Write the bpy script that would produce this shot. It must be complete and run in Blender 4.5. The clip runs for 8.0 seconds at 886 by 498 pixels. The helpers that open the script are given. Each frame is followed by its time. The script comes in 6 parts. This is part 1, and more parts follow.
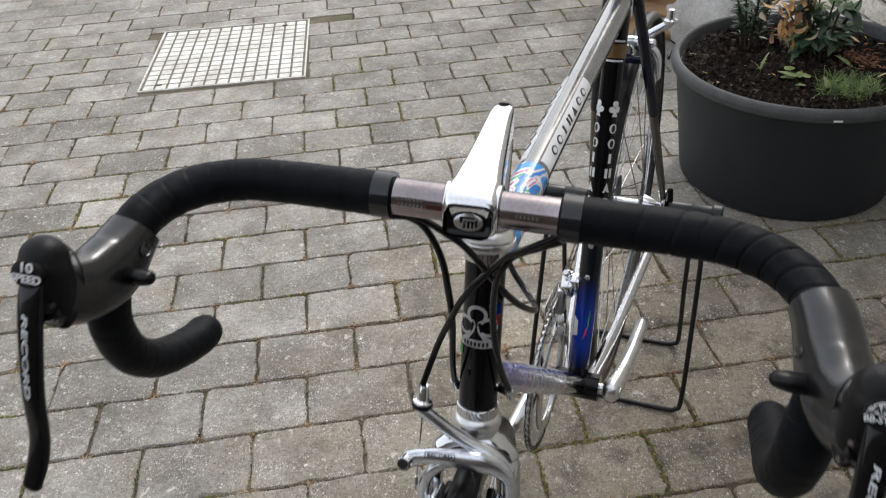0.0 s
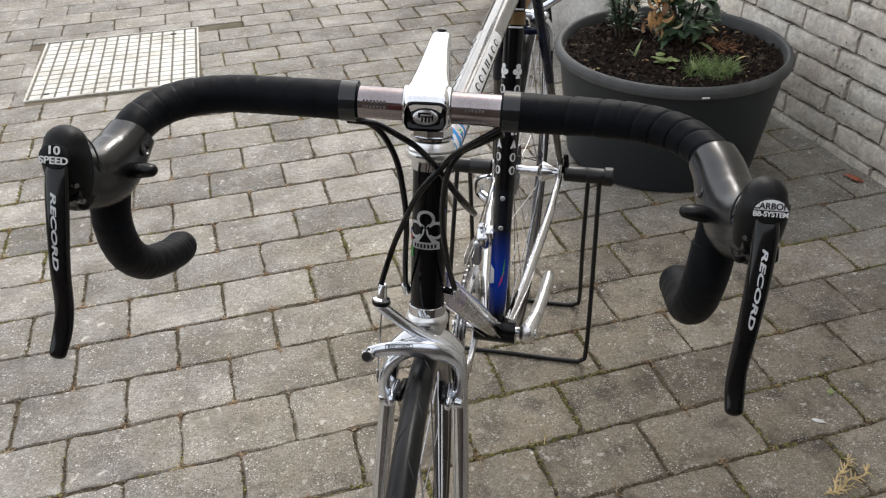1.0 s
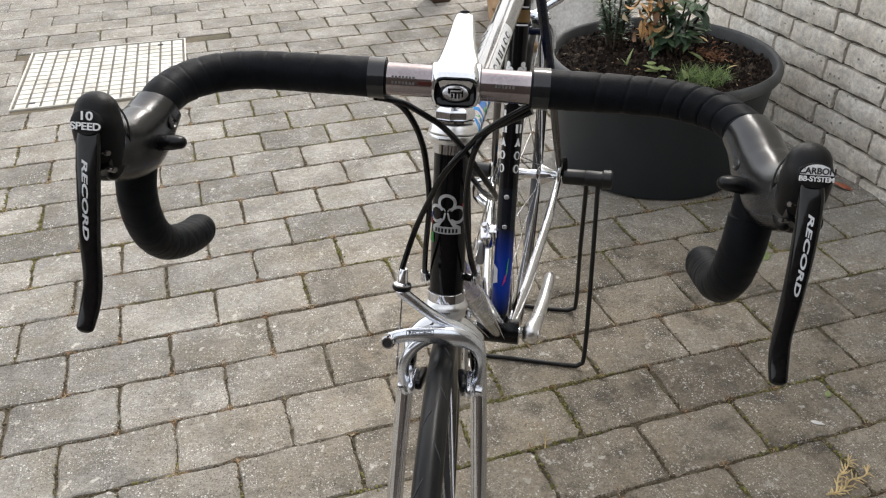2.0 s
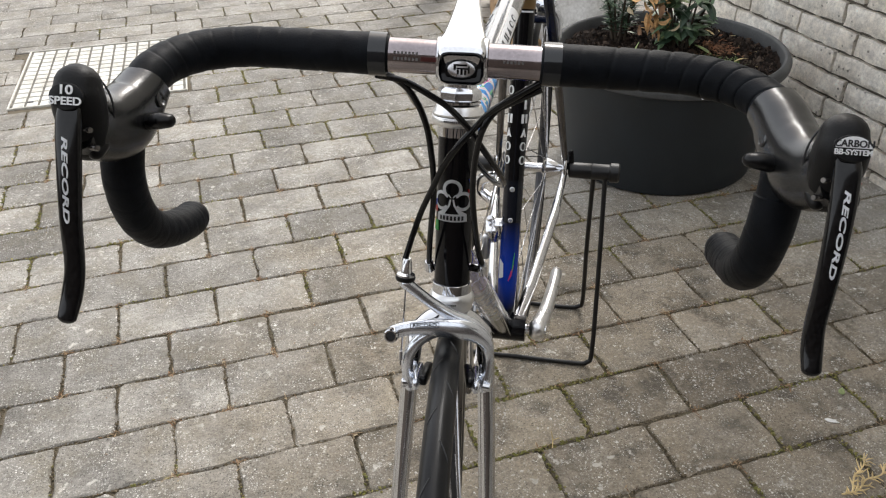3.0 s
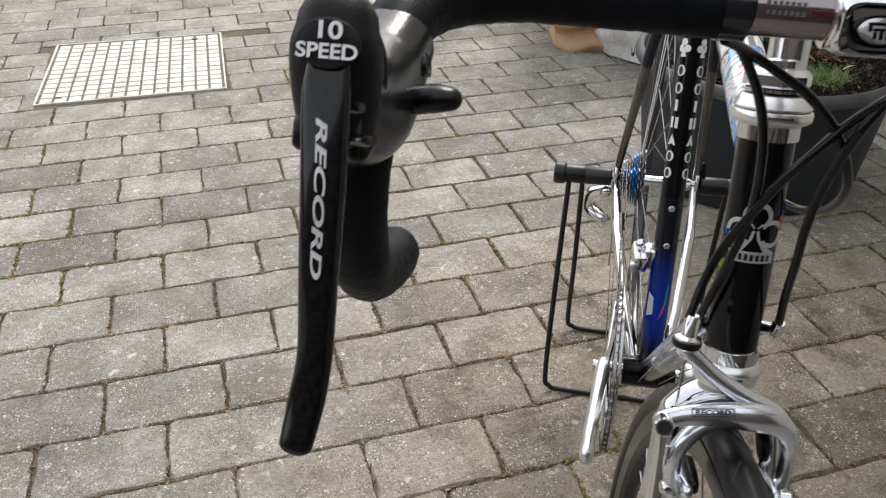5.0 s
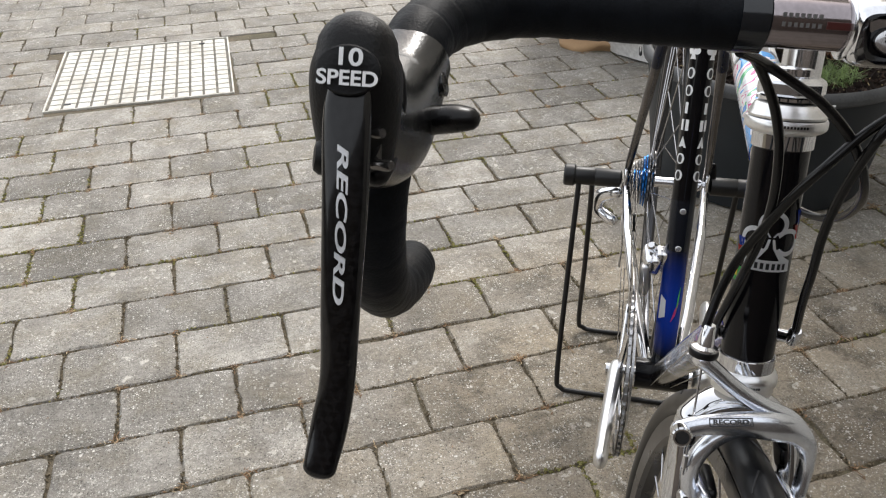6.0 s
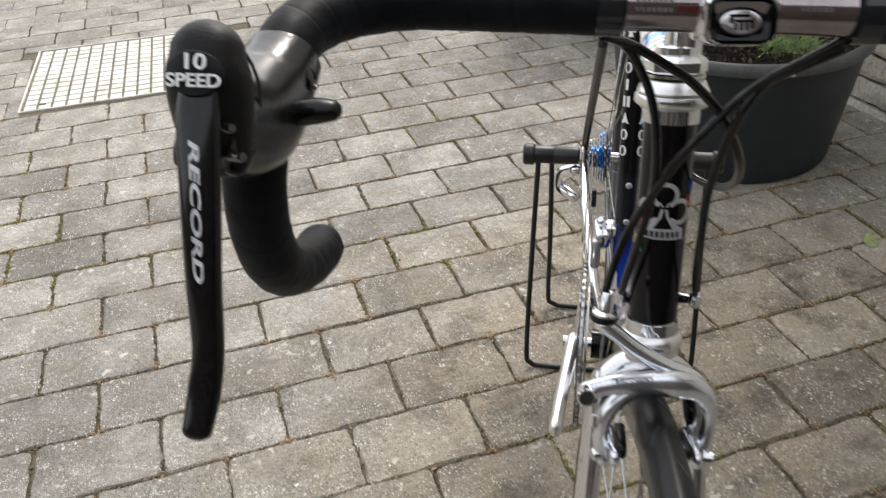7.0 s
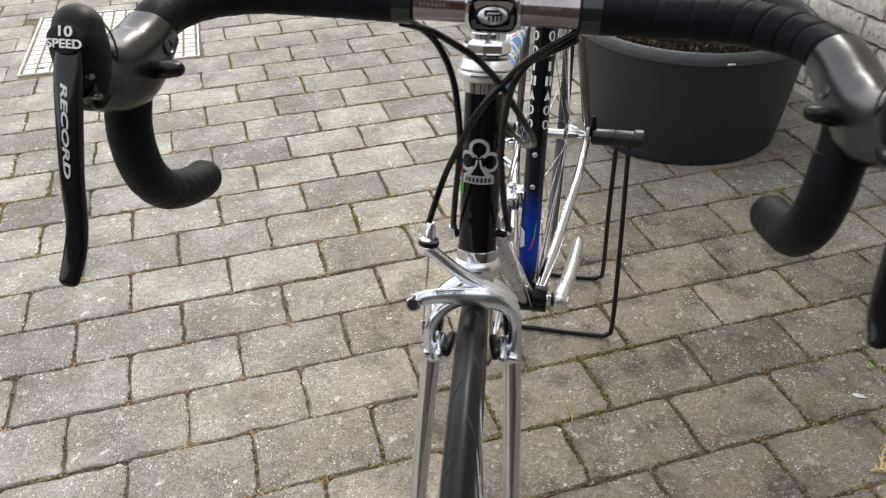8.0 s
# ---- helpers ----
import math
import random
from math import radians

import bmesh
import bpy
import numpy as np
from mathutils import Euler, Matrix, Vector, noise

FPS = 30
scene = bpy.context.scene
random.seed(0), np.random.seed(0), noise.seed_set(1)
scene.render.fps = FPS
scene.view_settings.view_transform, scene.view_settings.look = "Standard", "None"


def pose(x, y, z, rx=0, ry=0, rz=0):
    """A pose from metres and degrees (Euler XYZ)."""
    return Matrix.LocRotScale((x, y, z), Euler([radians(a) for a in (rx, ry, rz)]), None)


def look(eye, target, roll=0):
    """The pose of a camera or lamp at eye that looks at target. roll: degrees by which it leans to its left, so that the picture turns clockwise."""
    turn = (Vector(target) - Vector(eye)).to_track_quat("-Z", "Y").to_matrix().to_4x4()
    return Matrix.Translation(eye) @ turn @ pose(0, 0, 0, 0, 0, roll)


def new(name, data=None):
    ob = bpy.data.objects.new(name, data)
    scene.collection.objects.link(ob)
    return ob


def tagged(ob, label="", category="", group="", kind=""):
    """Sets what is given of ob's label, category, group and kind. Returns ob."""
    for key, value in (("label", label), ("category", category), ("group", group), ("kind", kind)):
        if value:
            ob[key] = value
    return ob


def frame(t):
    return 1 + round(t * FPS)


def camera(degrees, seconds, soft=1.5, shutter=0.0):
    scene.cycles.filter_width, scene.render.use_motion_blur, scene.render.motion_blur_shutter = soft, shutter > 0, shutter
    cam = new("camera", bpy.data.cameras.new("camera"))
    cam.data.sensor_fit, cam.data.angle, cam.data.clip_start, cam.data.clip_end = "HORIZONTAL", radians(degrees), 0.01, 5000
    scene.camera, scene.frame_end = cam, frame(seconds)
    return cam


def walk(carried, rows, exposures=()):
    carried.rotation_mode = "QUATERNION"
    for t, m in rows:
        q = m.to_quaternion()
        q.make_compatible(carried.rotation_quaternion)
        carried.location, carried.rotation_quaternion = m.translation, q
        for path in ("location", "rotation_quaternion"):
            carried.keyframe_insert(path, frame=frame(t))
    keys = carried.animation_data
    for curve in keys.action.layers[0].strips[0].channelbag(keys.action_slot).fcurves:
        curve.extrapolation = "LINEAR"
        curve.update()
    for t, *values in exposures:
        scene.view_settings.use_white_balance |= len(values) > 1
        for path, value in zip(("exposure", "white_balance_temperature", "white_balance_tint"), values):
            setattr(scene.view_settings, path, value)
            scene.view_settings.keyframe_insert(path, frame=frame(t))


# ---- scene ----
cam = camera(56.3, 8.0, soft=1.15, shutter=0.35)
PATH = [
    (0, (0.172, 0.112, 1.201), (0.337, 1.732, 0.04), -3.9),
    (0.5, (0.131, 0.03, 1.199), (0.382, 1.639, 0.038), -3.1),
    (1, (0.094, -0.005, 1.179), (0.529, 1.585, 0.047), -1.6),
    (1.5, (0.053, -0.007, 1.164), (0.544, 1.586, 0.059), -0.5),
    (3, (0.059, 0.019, 1.121), (0.544, 1.623, 0.029), -1.1),
    (3.5, (0.049, 0.037, 1.114), (0.54, 1.641, 0.024), -0.4),
    (4, (0.056, 0.072, 1.108), (0.585, 1.667, 0.024), 0.2),
    (4.5, (-0.007, 0.184, 1.054), (0.507, 1.791, -0.02), 0.1),
    (5, (-0.051, 0.256, 1.024), (0.432, 1.873, -0.049), 0.1),
    (5.2, (-0.055, 0.261, 1.015), (0.427, 1.88, -0.057), 0.2),
    (6.5, (-0.051, 0.26, 1.042), (0.408, 1.88, -0.037), -2.2),
    (7, (-0.013, 0.22, 1.044), (0.456, 1.818, -0.065), -3.1),
    (7.5, (0.011, 0.125, 1.054), (0.498, 1.692, -0.09), -2.4),
    (8, (0.057, 0.05, 1.094), (0.502, 1.627, -0.053), -1.4),
]
EXPOSURE = 1.82
walk(cam, [(t, look(eye, target, roll)) for t, eye, target, roll in PATH], [(t, EXPOSURE + d, k, 9) for t, d, k in ((0.0, -0.26, 6120), (1.0, -0.12, 6270), (3.0, 0.0, 6320), (5.0, -0.06, 6300), (6.5, -0.02, 6330), (7.5, 0.13, 6360), (8.0, 0.16, 6340))])


# ---- light ----
world = bpy.data.worlds.new("sky")
scene.world = world
world.use_nodes = True
wn = world.node_tree.nodes
sky = wn.new("ShaderNodeTexSky")
sky.sky_type, sky.sun_disc = "NISHITA", False
sky.sun_elevation, sky.sun_rotation = radians(46), radians(38)
sky.air_density, sky.dust_density, sky.ozone_density = 1.0, 5.0, 1.0
haze = wn.new("ShaderNodeMix")
haze.data_type = "RGBA"
haze.inputs[0].default_value = 0.78
# veil of bright haze, palest towards the horizon
dome, height, cloud = wn.new("ShaderNodeTexCoord"), wn.new("ShaderNodeSeparateXYZ"), wn.new("ShaderNodeValToRGB")
world.node_tree.links.new(dome.outputs["Generated"], height.inputs[0])
world.node_tree.links.new(height.outputs[2], cloud.inputs[0])
cloud.color_ramp.elements[0].color, cloud.color_ramp.elements[1].color = (3.7, 3.55, 3.32, 1), (2.3, 2.23, 2.10, 1)
cloud.color_ramp.elements.new(0.62).color = (2.4, 2.32, 2.18, 1)
world.node_tree.links.new(cloud.outputs[0], haze.inputs[7])
world.node_tree.links.new(sky.outputs[0], haze.inputs[6])
world.node_tree.links.new(haze.outputs[2], wn["Background"].inputs[0])
wn["Background"].inputs[1].default_value = 0.15
sun = new("sun", bpy.data.lights.new("sun", "SUN"))
sun.data.energy, sun.data.angle, sun.data.color = 0.48, radians(14), (1.0, 0.985, 0.96)
sun.matrix_world = look((3.08, 3.94, 5.18), (0, 0, 0))



# ---- materials ----
def mat(name, color, rough=0.6, metal=0.0, var=0.12, scale=40.0, fine=400.0, bump=0.2, dark=None, coat=0.0, spec=0.5, rvar=0.1, coords="Object"):
    """A surface with two scales of tone and relief; dark: a second colour in large soft patches."""
    m = bpy.data.materials.new(name)
    m.use_nodes = True
    nt, n = m.node_tree, m.node_tree.nodes
    p = n["Principled BSDF"]
    co = n.new("ShaderNodeTexCoord")
    big, small = n.new("ShaderNodeTexNoise"), n.new("ShaderNodeTexNoise")
    big.inputs["Scale"].default_value, small.inputs["Scale"].default_value = scale, fine
    big.inputs["Detail"].default_value, small.inputs["Detail"].default_value = 6, 3
    for q in (big, small):
        nt.links.new(co.outputs[coords], q.inputs["Vector"])
    ramp = n.new("ShaderNodeValToRGB")
    a = dark or tuple(c * (1 - 2 * var) for c in color)
    b = tuple(min(1, c * (1 + var)) for c in color)
    ramp.color_ramp.elements[0].color, ramp.color_ramp.elements[1].color = (*a, 1), (*b, 1)
    ramp.color_ramp.elements[0].position, ramp.color_ramp.elements[1].position = 0.32, 0.62
    mix = n.new("ShaderNodeMath")
    mix.operation = "MULTIPLY_ADD"
    mix.inputs[1].default_value = 0.35
    nt.links.new(small.outputs[0], mix.inputs[0])
    sub = n.new("ShaderNodeMath")
    sub.operation = "MULTIPLY"
    sub.inputs[1].default_value = 0.65
    nt.links.new(big.outputs[0], sub.inputs[0])
    nt.links.new(sub.outputs[0], mix.inputs[2])
    nt.links.new(mix.outputs[0], ramp.inputs[0])
    nt.links.new(ramp.outputs[0], p.inputs["Base Color"])
    rr = n.new("ShaderNodeMapRange")
    rr.inputs[3].default_value, rr.inputs[4].default_value = max(0.02, rough - rvar), min(1, rough + rvar)
    nt.links.new(big.outputs[0], rr.inputs[0])
    nt.links.new(rr.outputs[0], p.inputs["Roughness"])
    p.inputs["Metallic"].default_value = metal
    p.inputs["Coat Weight"].default_value = coat
    p.inputs["Coat Roughness"].default_value = 0.06
    p.inputs["Specular IOR Level"].default_value = spec
    if bump:
        bp = n.new("ShaderNodeBump")
        bp.inputs["Strength"].default_value, bp.inputs["Distance"].default_value = bump, 0.002
        nt.links.new(mix.outputs[0], bp.inputs["Height"])
        nt.links.new(bp.outputs[0], p.inputs["Normal"])
    return m


def speckled(name, base, dark, light, grain=420.0, random_tone=0.3, moss=0.0):
    """Concrete or stone: tone per piece, stains, pale chips of aggregate and pores."""
    m = bpy.data.materials.new(name)
    m.use_nodes = True
    nt, n = m.node_tree, m.node_tree.nodes
    L = nt.links.new
    p = n["Principled BSDF"]
    co, info = n.new("ShaderNodeTexCoord"), n.new("ShaderNodeObjectInfo")
    geo = n.new("ShaderNodeNewGeometry")
    pos = geo.outputs["Position"]
    stain, grit, chips = n.new("ShaderNodeTexNoise"), n.new("ShaderNodeTexNoise"), n.new("ShaderNodeTexVoronoi")
    stain.inputs["Scale"].default_value, stain.inputs["Detail"].default_value = 7.0, 8
    grit.inputs["Scale"].default_value, grit.inputs["Detail"].default_value = grain, 4
    chips.inputs["Scale"].default_value, chips.inputs["Randomness"].default_value = 95.0, 1.0
    for q in (stain, grit, chips):
        L(pos, q.inputs["Vector"])
    r1 = n.new("ShaderNodeValToRGB")
    r1.color_ramp.elements[0].color, r1.color_ramp.elements[1].color = (*dark, 1), (*base, 1)
    r1.color_ramp.elements[0].position, r1.color_ramp.elements[1].position = 0.3, 0.62
    L(stain.outputs[0], r1.inputs[0])
    r2 = n.new("ShaderNodeMapRange")
    r2.inputs[1].default_value, r2.inputs[2].default_value, r2.inputs[3].default_value, r2.inputs[4].default_value = 0.25, 0.75, 0.45, 1.55
    L(grit.outputs[0], r2.inputs[0])
    tone = n.new("ShaderNodeMath")
    tone.operation = "ADD"
    isl = n.new("ShaderNodeMath")
    isl.operation = "MULTIPLY_ADD"
    L(geo.outputs["Random Per Island"], isl.inputs[0])
    isl.inputs[1].default_value, isl.inputs[2].default_value = random_tone * 0.5, 1 - random_tone * 0.5
    one = n.new("ShaderNodeMath")
    one.operation = "MULTIPLY_ADD"
    L(info.outputs["Random"], one.inputs[0])
    one.inputs[1].default_value, one.inputs[2].default_value = random_tone * 0.5, -random_tone * 0.25
    L(isl.outputs[0], tone.inputs[0])
    L(one.outputs[0], tone.inputs[1])
    mul = n.new("ShaderNodeMath")
    mul.operation = "MULTIPLY"
    L(r2.outputs[0], mul.inputs[0])
    L(tone.outputs[0], mul.inputs[1])
    c1 = n.new("ShaderNodeVectorMath")
    c1.operation = "SCALE"
    L(r1.outputs[0], c1.inputs[0])
    L(mul.outputs[0], c1.inputs["Scale"])
    # pale chips, only in some of the cells
    near = n.new("ShaderNodeMapRange")
    near.inputs[1].default_value, near.inputs[2].default_value, near.inputs[3].default_value, near.inputs[4].default_value = 0.16, 0.24, 1.0, 0.0
    L(chips.outputs["Distance"], near.inputs[0])
    sep = n.new("ShaderNodeSeparateColor")
    L(chips.outputs["Color"], sep.inputs[0])
    some = n.new("ShaderNodeMath")
    some.operation = "GREATER_THAN"
    some.inputs[1].default_value = 0.62
    L(sep.outputs[0], some.inputs[0])
    fac = n.new("ShaderNodeMath")
    fac.operation = "MULTIPLY"
    L(near.outputs[0], fac.inputs[0])
    L(some.outputs[0], fac.inputs[1])
    half = n.new("ShaderNodeMath")
    half.operation = "MULTIPLY"
    L(fac.outputs[0], half.inputs[0])
    half.inputs[1].default_value = 0.75
    c2 = n.new("ShaderNodeMix")
    c2.data_type = "RGBA"
    L(half.outputs[0], c2.inputs[0])
    L(c1.outputs[0], c2.inputs[6])
    c2.inputs[7].default_value = (*light, 1)
    out = c2.outputs[2]
    for cell, pick, r0, r1, tint in ((8.0, 0.80, 0.05, 0.16, tuple(0.75 * c for c in light)), (34.0, 0.72, 0.10, 0.17, light), (150.0, 0.7, 0.14, 0.22, tuple(0.45 * c for c in dark))):
        vo = n.new("ShaderNodeTexVoronoi")
        vo.inputs["Scale"].default_value = cell
        L(pos, vo.inputs["Vector"])
        jag = n.new("ShaderNodeMath")
        jag.operation = "MULTIPLY_ADD"
        L(grit.outputs[0], jag.inputs[0])
        jag.inputs[1].default_value = 0.16
        L(vo.outputs["Distance"], jag.inputs[2])
        mr = n.new("ShaderNodeMapRange")
        mr.inputs[1].default_value, mr.inputs[2].default_value, mr.inputs[3].default_value, mr.inputs[4].default_value = r0 + 0.08, r1 + 0.08, 0.8, 0.0
        L(jag.outputs[0], mr.inputs[0])
        sp = n.new("ShaderNodeSeparateColor")
        L(vo.outputs["Color"], sp.inputs[0])
        gt = n.new("ShaderNodeMath")
        gt.operation = "GREATER_THAN"
        gt.inputs[1].default_value = pick
        L(sp.outputs[1], gt.inputs[0])
        mu = n.new("ShaderNodeMath")
        mu.operation = "MULTIPLY"
        L(mr.outputs[0], mu.inputs[0])
        L(gt.outputs[0], mu.inputs[1])
        cm = n.new("ShaderNodeMix")
        cm.data_type = "RGBA"
        L(mu.outputs[0], cm.inputs[0])
        L(out, cm.inputs[6])
        cm.inputs[7].default_value = (*tint, 1)
        out = cm.outputs[2]
    if moss:
        mn = n.new("ShaderNodeTexNoise")
        mn.inputs["Scale"].default_value, mn.inputs["Detail"].default_value = 4.0, 9
        L(pos, mn.inputs["Vector"])
        mr = n.new("ShaderNodeMapRange")
        mr.inputs[1].default_value, mr.inputs[2].default_value, mr.inputs[4].default_value = 0.52, 0.66, moss
        L(mn.outputs[0], mr.inputs[0])
        c3 = n.new("ShaderNodeMix")
        c3.data_type = "RGBA"
        L(mr.outputs[0], c3.inputs[0])
        L(out, c3.inputs[6])
        c3.inputs[7].default_value = (0.12, 0.13, 0.05, 1)
        out = c3.outputs[2]
    L(out, p.inputs["Base Color"])
    p.inputs["Roughness"].default_value = 0.82
    p.inputs["Specular IOR Level"].default_value = 0.35
    bp = n.new("ShaderNodeBump")
    bp.inputs["Strength"].default_value, bp.inputs["Distance"].default_value = 0.6, 0.002
    L(grit.outputs[0], bp.inputs["Height"])
    L(bp.outputs[0], p.inputs["Normal"])
    return m


def weave(name):
    """Glossy black carbon cloth, seen as diagonal bands under lacquer."""
    m = mat(name, (0.012, 0.012, 0.013), 0.2, 0.0, 0.1, 60, 600, 0.0, coat=0.3, spec=0.25)
    nt, n = m.node_tree, m.node_tree.nodes
    p = n["Principled BSDF"]
    co, mp, wv = n.new("ShaderNodeTexCoord"), n.new("ShaderNodeMapping"), n.new("ShaderNodeTexChecker")
    mp.inputs["Rotation"].default_value = (0.3, 0.9, 0.785)
    wv.inputs["Scale"].default_value = 400
    wv.inputs["Color1"].default_value, wv.inputs["Color2"].default_value = (0.0018, 0.0018, 0.0022, 1), (0.0068, 0.0068, 0.0076, 1)
    nt.links.new(co.outputs["Object"], mp.inputs[0])
    nt.links.new(mp.outputs[0], wv.inputs["Vector"])
    nt.links.new(wv.outputs[0], p.inputs["Base Color"])
    return m


def art(name, bands, scale=17.0, distortion=2.5):
    """Airbrushed swirls under lacquer: colours in bands of a distorted noise."""
    m = mat(name, (0.7, 0.72, 0.75), 0.25, coat=0.8, bump=0)
    nt, n = m.node_tree, m.node_tree.nodes
    co, no, ramp = n.new("ShaderNodeTexCoord"), n.new("ShaderNodeTexNoise"), n.new("ShaderNodeValToRGB")
    no.inputs["Scale"].default_value, no.inputs["Distortion"].default_value = scale, distortion
    ramp.color_ramp.interpolation = "CONSTANT"
    el = ramp.color_ramp.elements
    el[0].position, el[1].position = bands[0][0], bands[1][0]
    el[0].color, el[1].color = (*bands[0][1], 1), (*bands[1][1], 1)
    for at, c in bands[2:]:
        el.new(at).color = (*c, 1)
    nt.links.new(co.outputs["Object"], no.inputs["Vector"])
    nt.links.new(no.outputs[0], ramp.inputs[0])
    nt.links.new(ramp.outputs[0], n["Principled BSDF"].inputs["Base Color"])
    return m


def mineral(name, base, dark, tint, chip, grain=240.0, chips=0.5, pits=0.5, lichen=0.4, random_tone=0.3, relief=0.5, soil=None, sand=0.38, depth=0.003):
    """Weathered concrete or stone: tone per piece, stains, sand grain, pale angular chips, pits and lichen."""
    m = bpy.data.materials.new(name)
    m.use_nodes = True
    nt, n = m.node_tree, m.node_tree.nodes
    p = n["Principled BSDF"]
    geo, info = n.new("ShaderNodeNewGeometry"), n.new("ShaderNodeObjectInfo")
    pos = geo.outputs["Position"]

    def noise_tex(scale, detail, rough=0.6, vec=pos):
        q = n.new("ShaderNodeTexNoise")
        q.inputs["Scale"].default_value, q.inputs["Detail"].default_value, q.inputs["Roughness"].default_value = scale, detail, rough
        nt.links.new(vec, q.inputs["Vector"])
        return q

    def span(src, a, b, lo=0.0, hi=1.0):
        q = n.new("ShaderNodeMapRange")
        for k, v in zip((1, 2, 3, 4), (a, b, lo, hi)):
            q.inputs[k].default_value = v
        nt.links.new(src, q.inputs[0])
        return q.outputs[0]

    def calc(op, a, b):
        q = n.new("ShaderNodeMath")
        q.operation = op
        for k, v in enumerate((a, b)):
            if isinstance(v, (int, float)):
                q.inputs[k].default_value = v
            else:
                nt.links.new(v, q.inputs[k])
        return q.outputs[0]

    def blend(f, a, b):
        q = n.new("ShaderNodeMix")
        q.data_type = "RGBA"
        nt.links.new(f, q.inputs[0])
        for k, v in ((6, a), (7, b)):
            if isinstance(v, tuple):
                q.inputs[k].default_value = (*v, 1)
            else:
                nt.links.new(v, q.inputs[k])
        return q.outputs[2]

    warp = n.new("ShaderNodeVectorMath")
    warp.operation = "MULTIPLY_ADD"
    wob = noise_tex(170, 2)
    nt.links.new(wob.outputs["Color"], warp.inputs[0])
    warp.inputs[1].default_value = (0.006, 0.006, 0.006)
    nt.links.new(pos, warp.inputs[2])

    def cells(scale):
        q = n.new("ShaderNodeTexVoronoi")
        q.inputs["Scale"].default_value = scale
        nt.links.new(warp.outputs[0], q.inputs["Vector"])
        s = n.new("ShaderNodeSeparateColor")
        nt.links.new(q.outputs["Color"], s.inputs[0])
        return q.outputs["Distance"], s.outputs

    stain, hue, patchy = noise_tex(6, 8, 0.65), noise_tex(11, 6, 0.7), noise_tex(16, 3)
    col = blend(span(stain.outputs[0], 0.32, 0.62), dark, base)
    col = blend(span(hue.outputs[0], 0.46, 0.66, 0, 0.75), col, tint)
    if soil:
        # brown earth over the stones in ragged smears, plus painted shade beside the bicycle
        (sx_, sy_), reach, brown, shade_smear = soil
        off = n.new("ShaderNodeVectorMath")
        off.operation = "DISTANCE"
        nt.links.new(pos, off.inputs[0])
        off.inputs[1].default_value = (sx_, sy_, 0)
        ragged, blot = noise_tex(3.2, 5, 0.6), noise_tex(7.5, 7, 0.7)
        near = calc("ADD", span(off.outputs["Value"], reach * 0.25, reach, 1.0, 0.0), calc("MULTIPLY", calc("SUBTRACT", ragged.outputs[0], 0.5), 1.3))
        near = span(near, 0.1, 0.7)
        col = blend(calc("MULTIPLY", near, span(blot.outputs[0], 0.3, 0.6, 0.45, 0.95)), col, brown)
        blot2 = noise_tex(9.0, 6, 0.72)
        col = blend(calc("MULTIPLY", span(near, 0, 1, 0.12, 1.0), span(blot2.outputs[0], 0.48, 0.63, 0, 0.75)), col, shade_smear)
    # sand grain, two sizes
    g1, g2 = noise_tex(grain, 6, 0.75), noise_tex(grain * 0.35, 4, 0.6)
    tone = calc("MULTIPLY", span(g1.outputs[0], 0.3, 0.7, 1 - sand, 1 + sand), span(g2.outputs[0], 0.3, 0.7, 0.82, 1.18))
    rnd1 = calc("MULTIPLY_ADD", geo.outputs["Random Per Island"], random_tone * 0.5)
    rnd1.node.inputs[2].default_value = 1 - random_tone * 0.5
    rnd2 = calc("MULTIPLY_ADD", info.outputs["Random"], random_tone * 0.5)
    rnd2.node.inputs[2].default_value = -random_tone * 0.25
    tone = calc("MULTIPLY", tone, calc("ADD", rnd1, rnd2))
    sc = n.new("ShaderNodeVectorMath")
    sc.operation = "SCALE"
    nt.links.new(col, sc.inputs[0])
    nt.links.new(tone, sc.inputs["Scale"])
    col = sc.outputs[0]
    where = span(patchy.outputs[0], 0.38, 0.62, 0.12, 1.0)
    # chips of aggregate in three sizes, brighter and duller ones
    for scale, lo, reach in ((330.0, 0.60, 0.40), (190.0, 0.80, 0.40), (90.0, 0.965, 0.34)):
        d, c = cells(scale)
        f = calc("MULTIPLY", calc("GREATER_THAN", c[0], 1 - (1 - lo) * chips * 2), span(d, reach * 0.6, reach, 1.0, 0.0))
        f = calc("MULTIPLY", f, calc("MULTIPLY", span(c[1], 0, 1, 0.15, 0.95), where))
        col = blend(f, col, chip)
    # pits
    d, c = cells(grain * 1.05)
    f = calc("MULTIPLY", calc("GREATER_THAN", c[2], 1 - 0.3 * pits), span(d, 0.18, 0.36, 0.8, 0.0))
    pit = f
    col = blend(f, col, tuple(v * 0.35 for v in dark))
    # grey-white lichen in ragged blotches
    if lichen:
        b1, b2 = noise_tex(42, 5, 0.6), noise_tex(5, 2)
        f = calc("MULTIPLY", span(b1.outputs[0], 0.605, 0.655, 0, 0.7), span(b2.outputs[0], 0.46, 0.56, 0, lichen * 1.2))
        f = calc("MINIMUM", f, 0.8)
        col = blend(f, col, tuple(min(1, v * 1.6 + 0.05) for v in base))
    nt.links.new(col, p.inputs["Base Color"])
    p.inputs["Roughness"].default_value = 0.88
    p.inputs["Specular IOR Level"].default_value = 0.35
    bp = n.new("ShaderNodeBump")
    bp.inputs["Strength"].default_value, bp.inputs["Distance"].default_value = relief, depth
    h = calc("SUBTRACT", calc("ADD", g1.outputs[0], calc("MULTIPLY", g2.outputs[0], 0.8)), pit)
    nt.links.new(h, bp.inputs["Height"])
    nt.links.new(bp.outputs[0], p.inputs["Normal"])
    return m


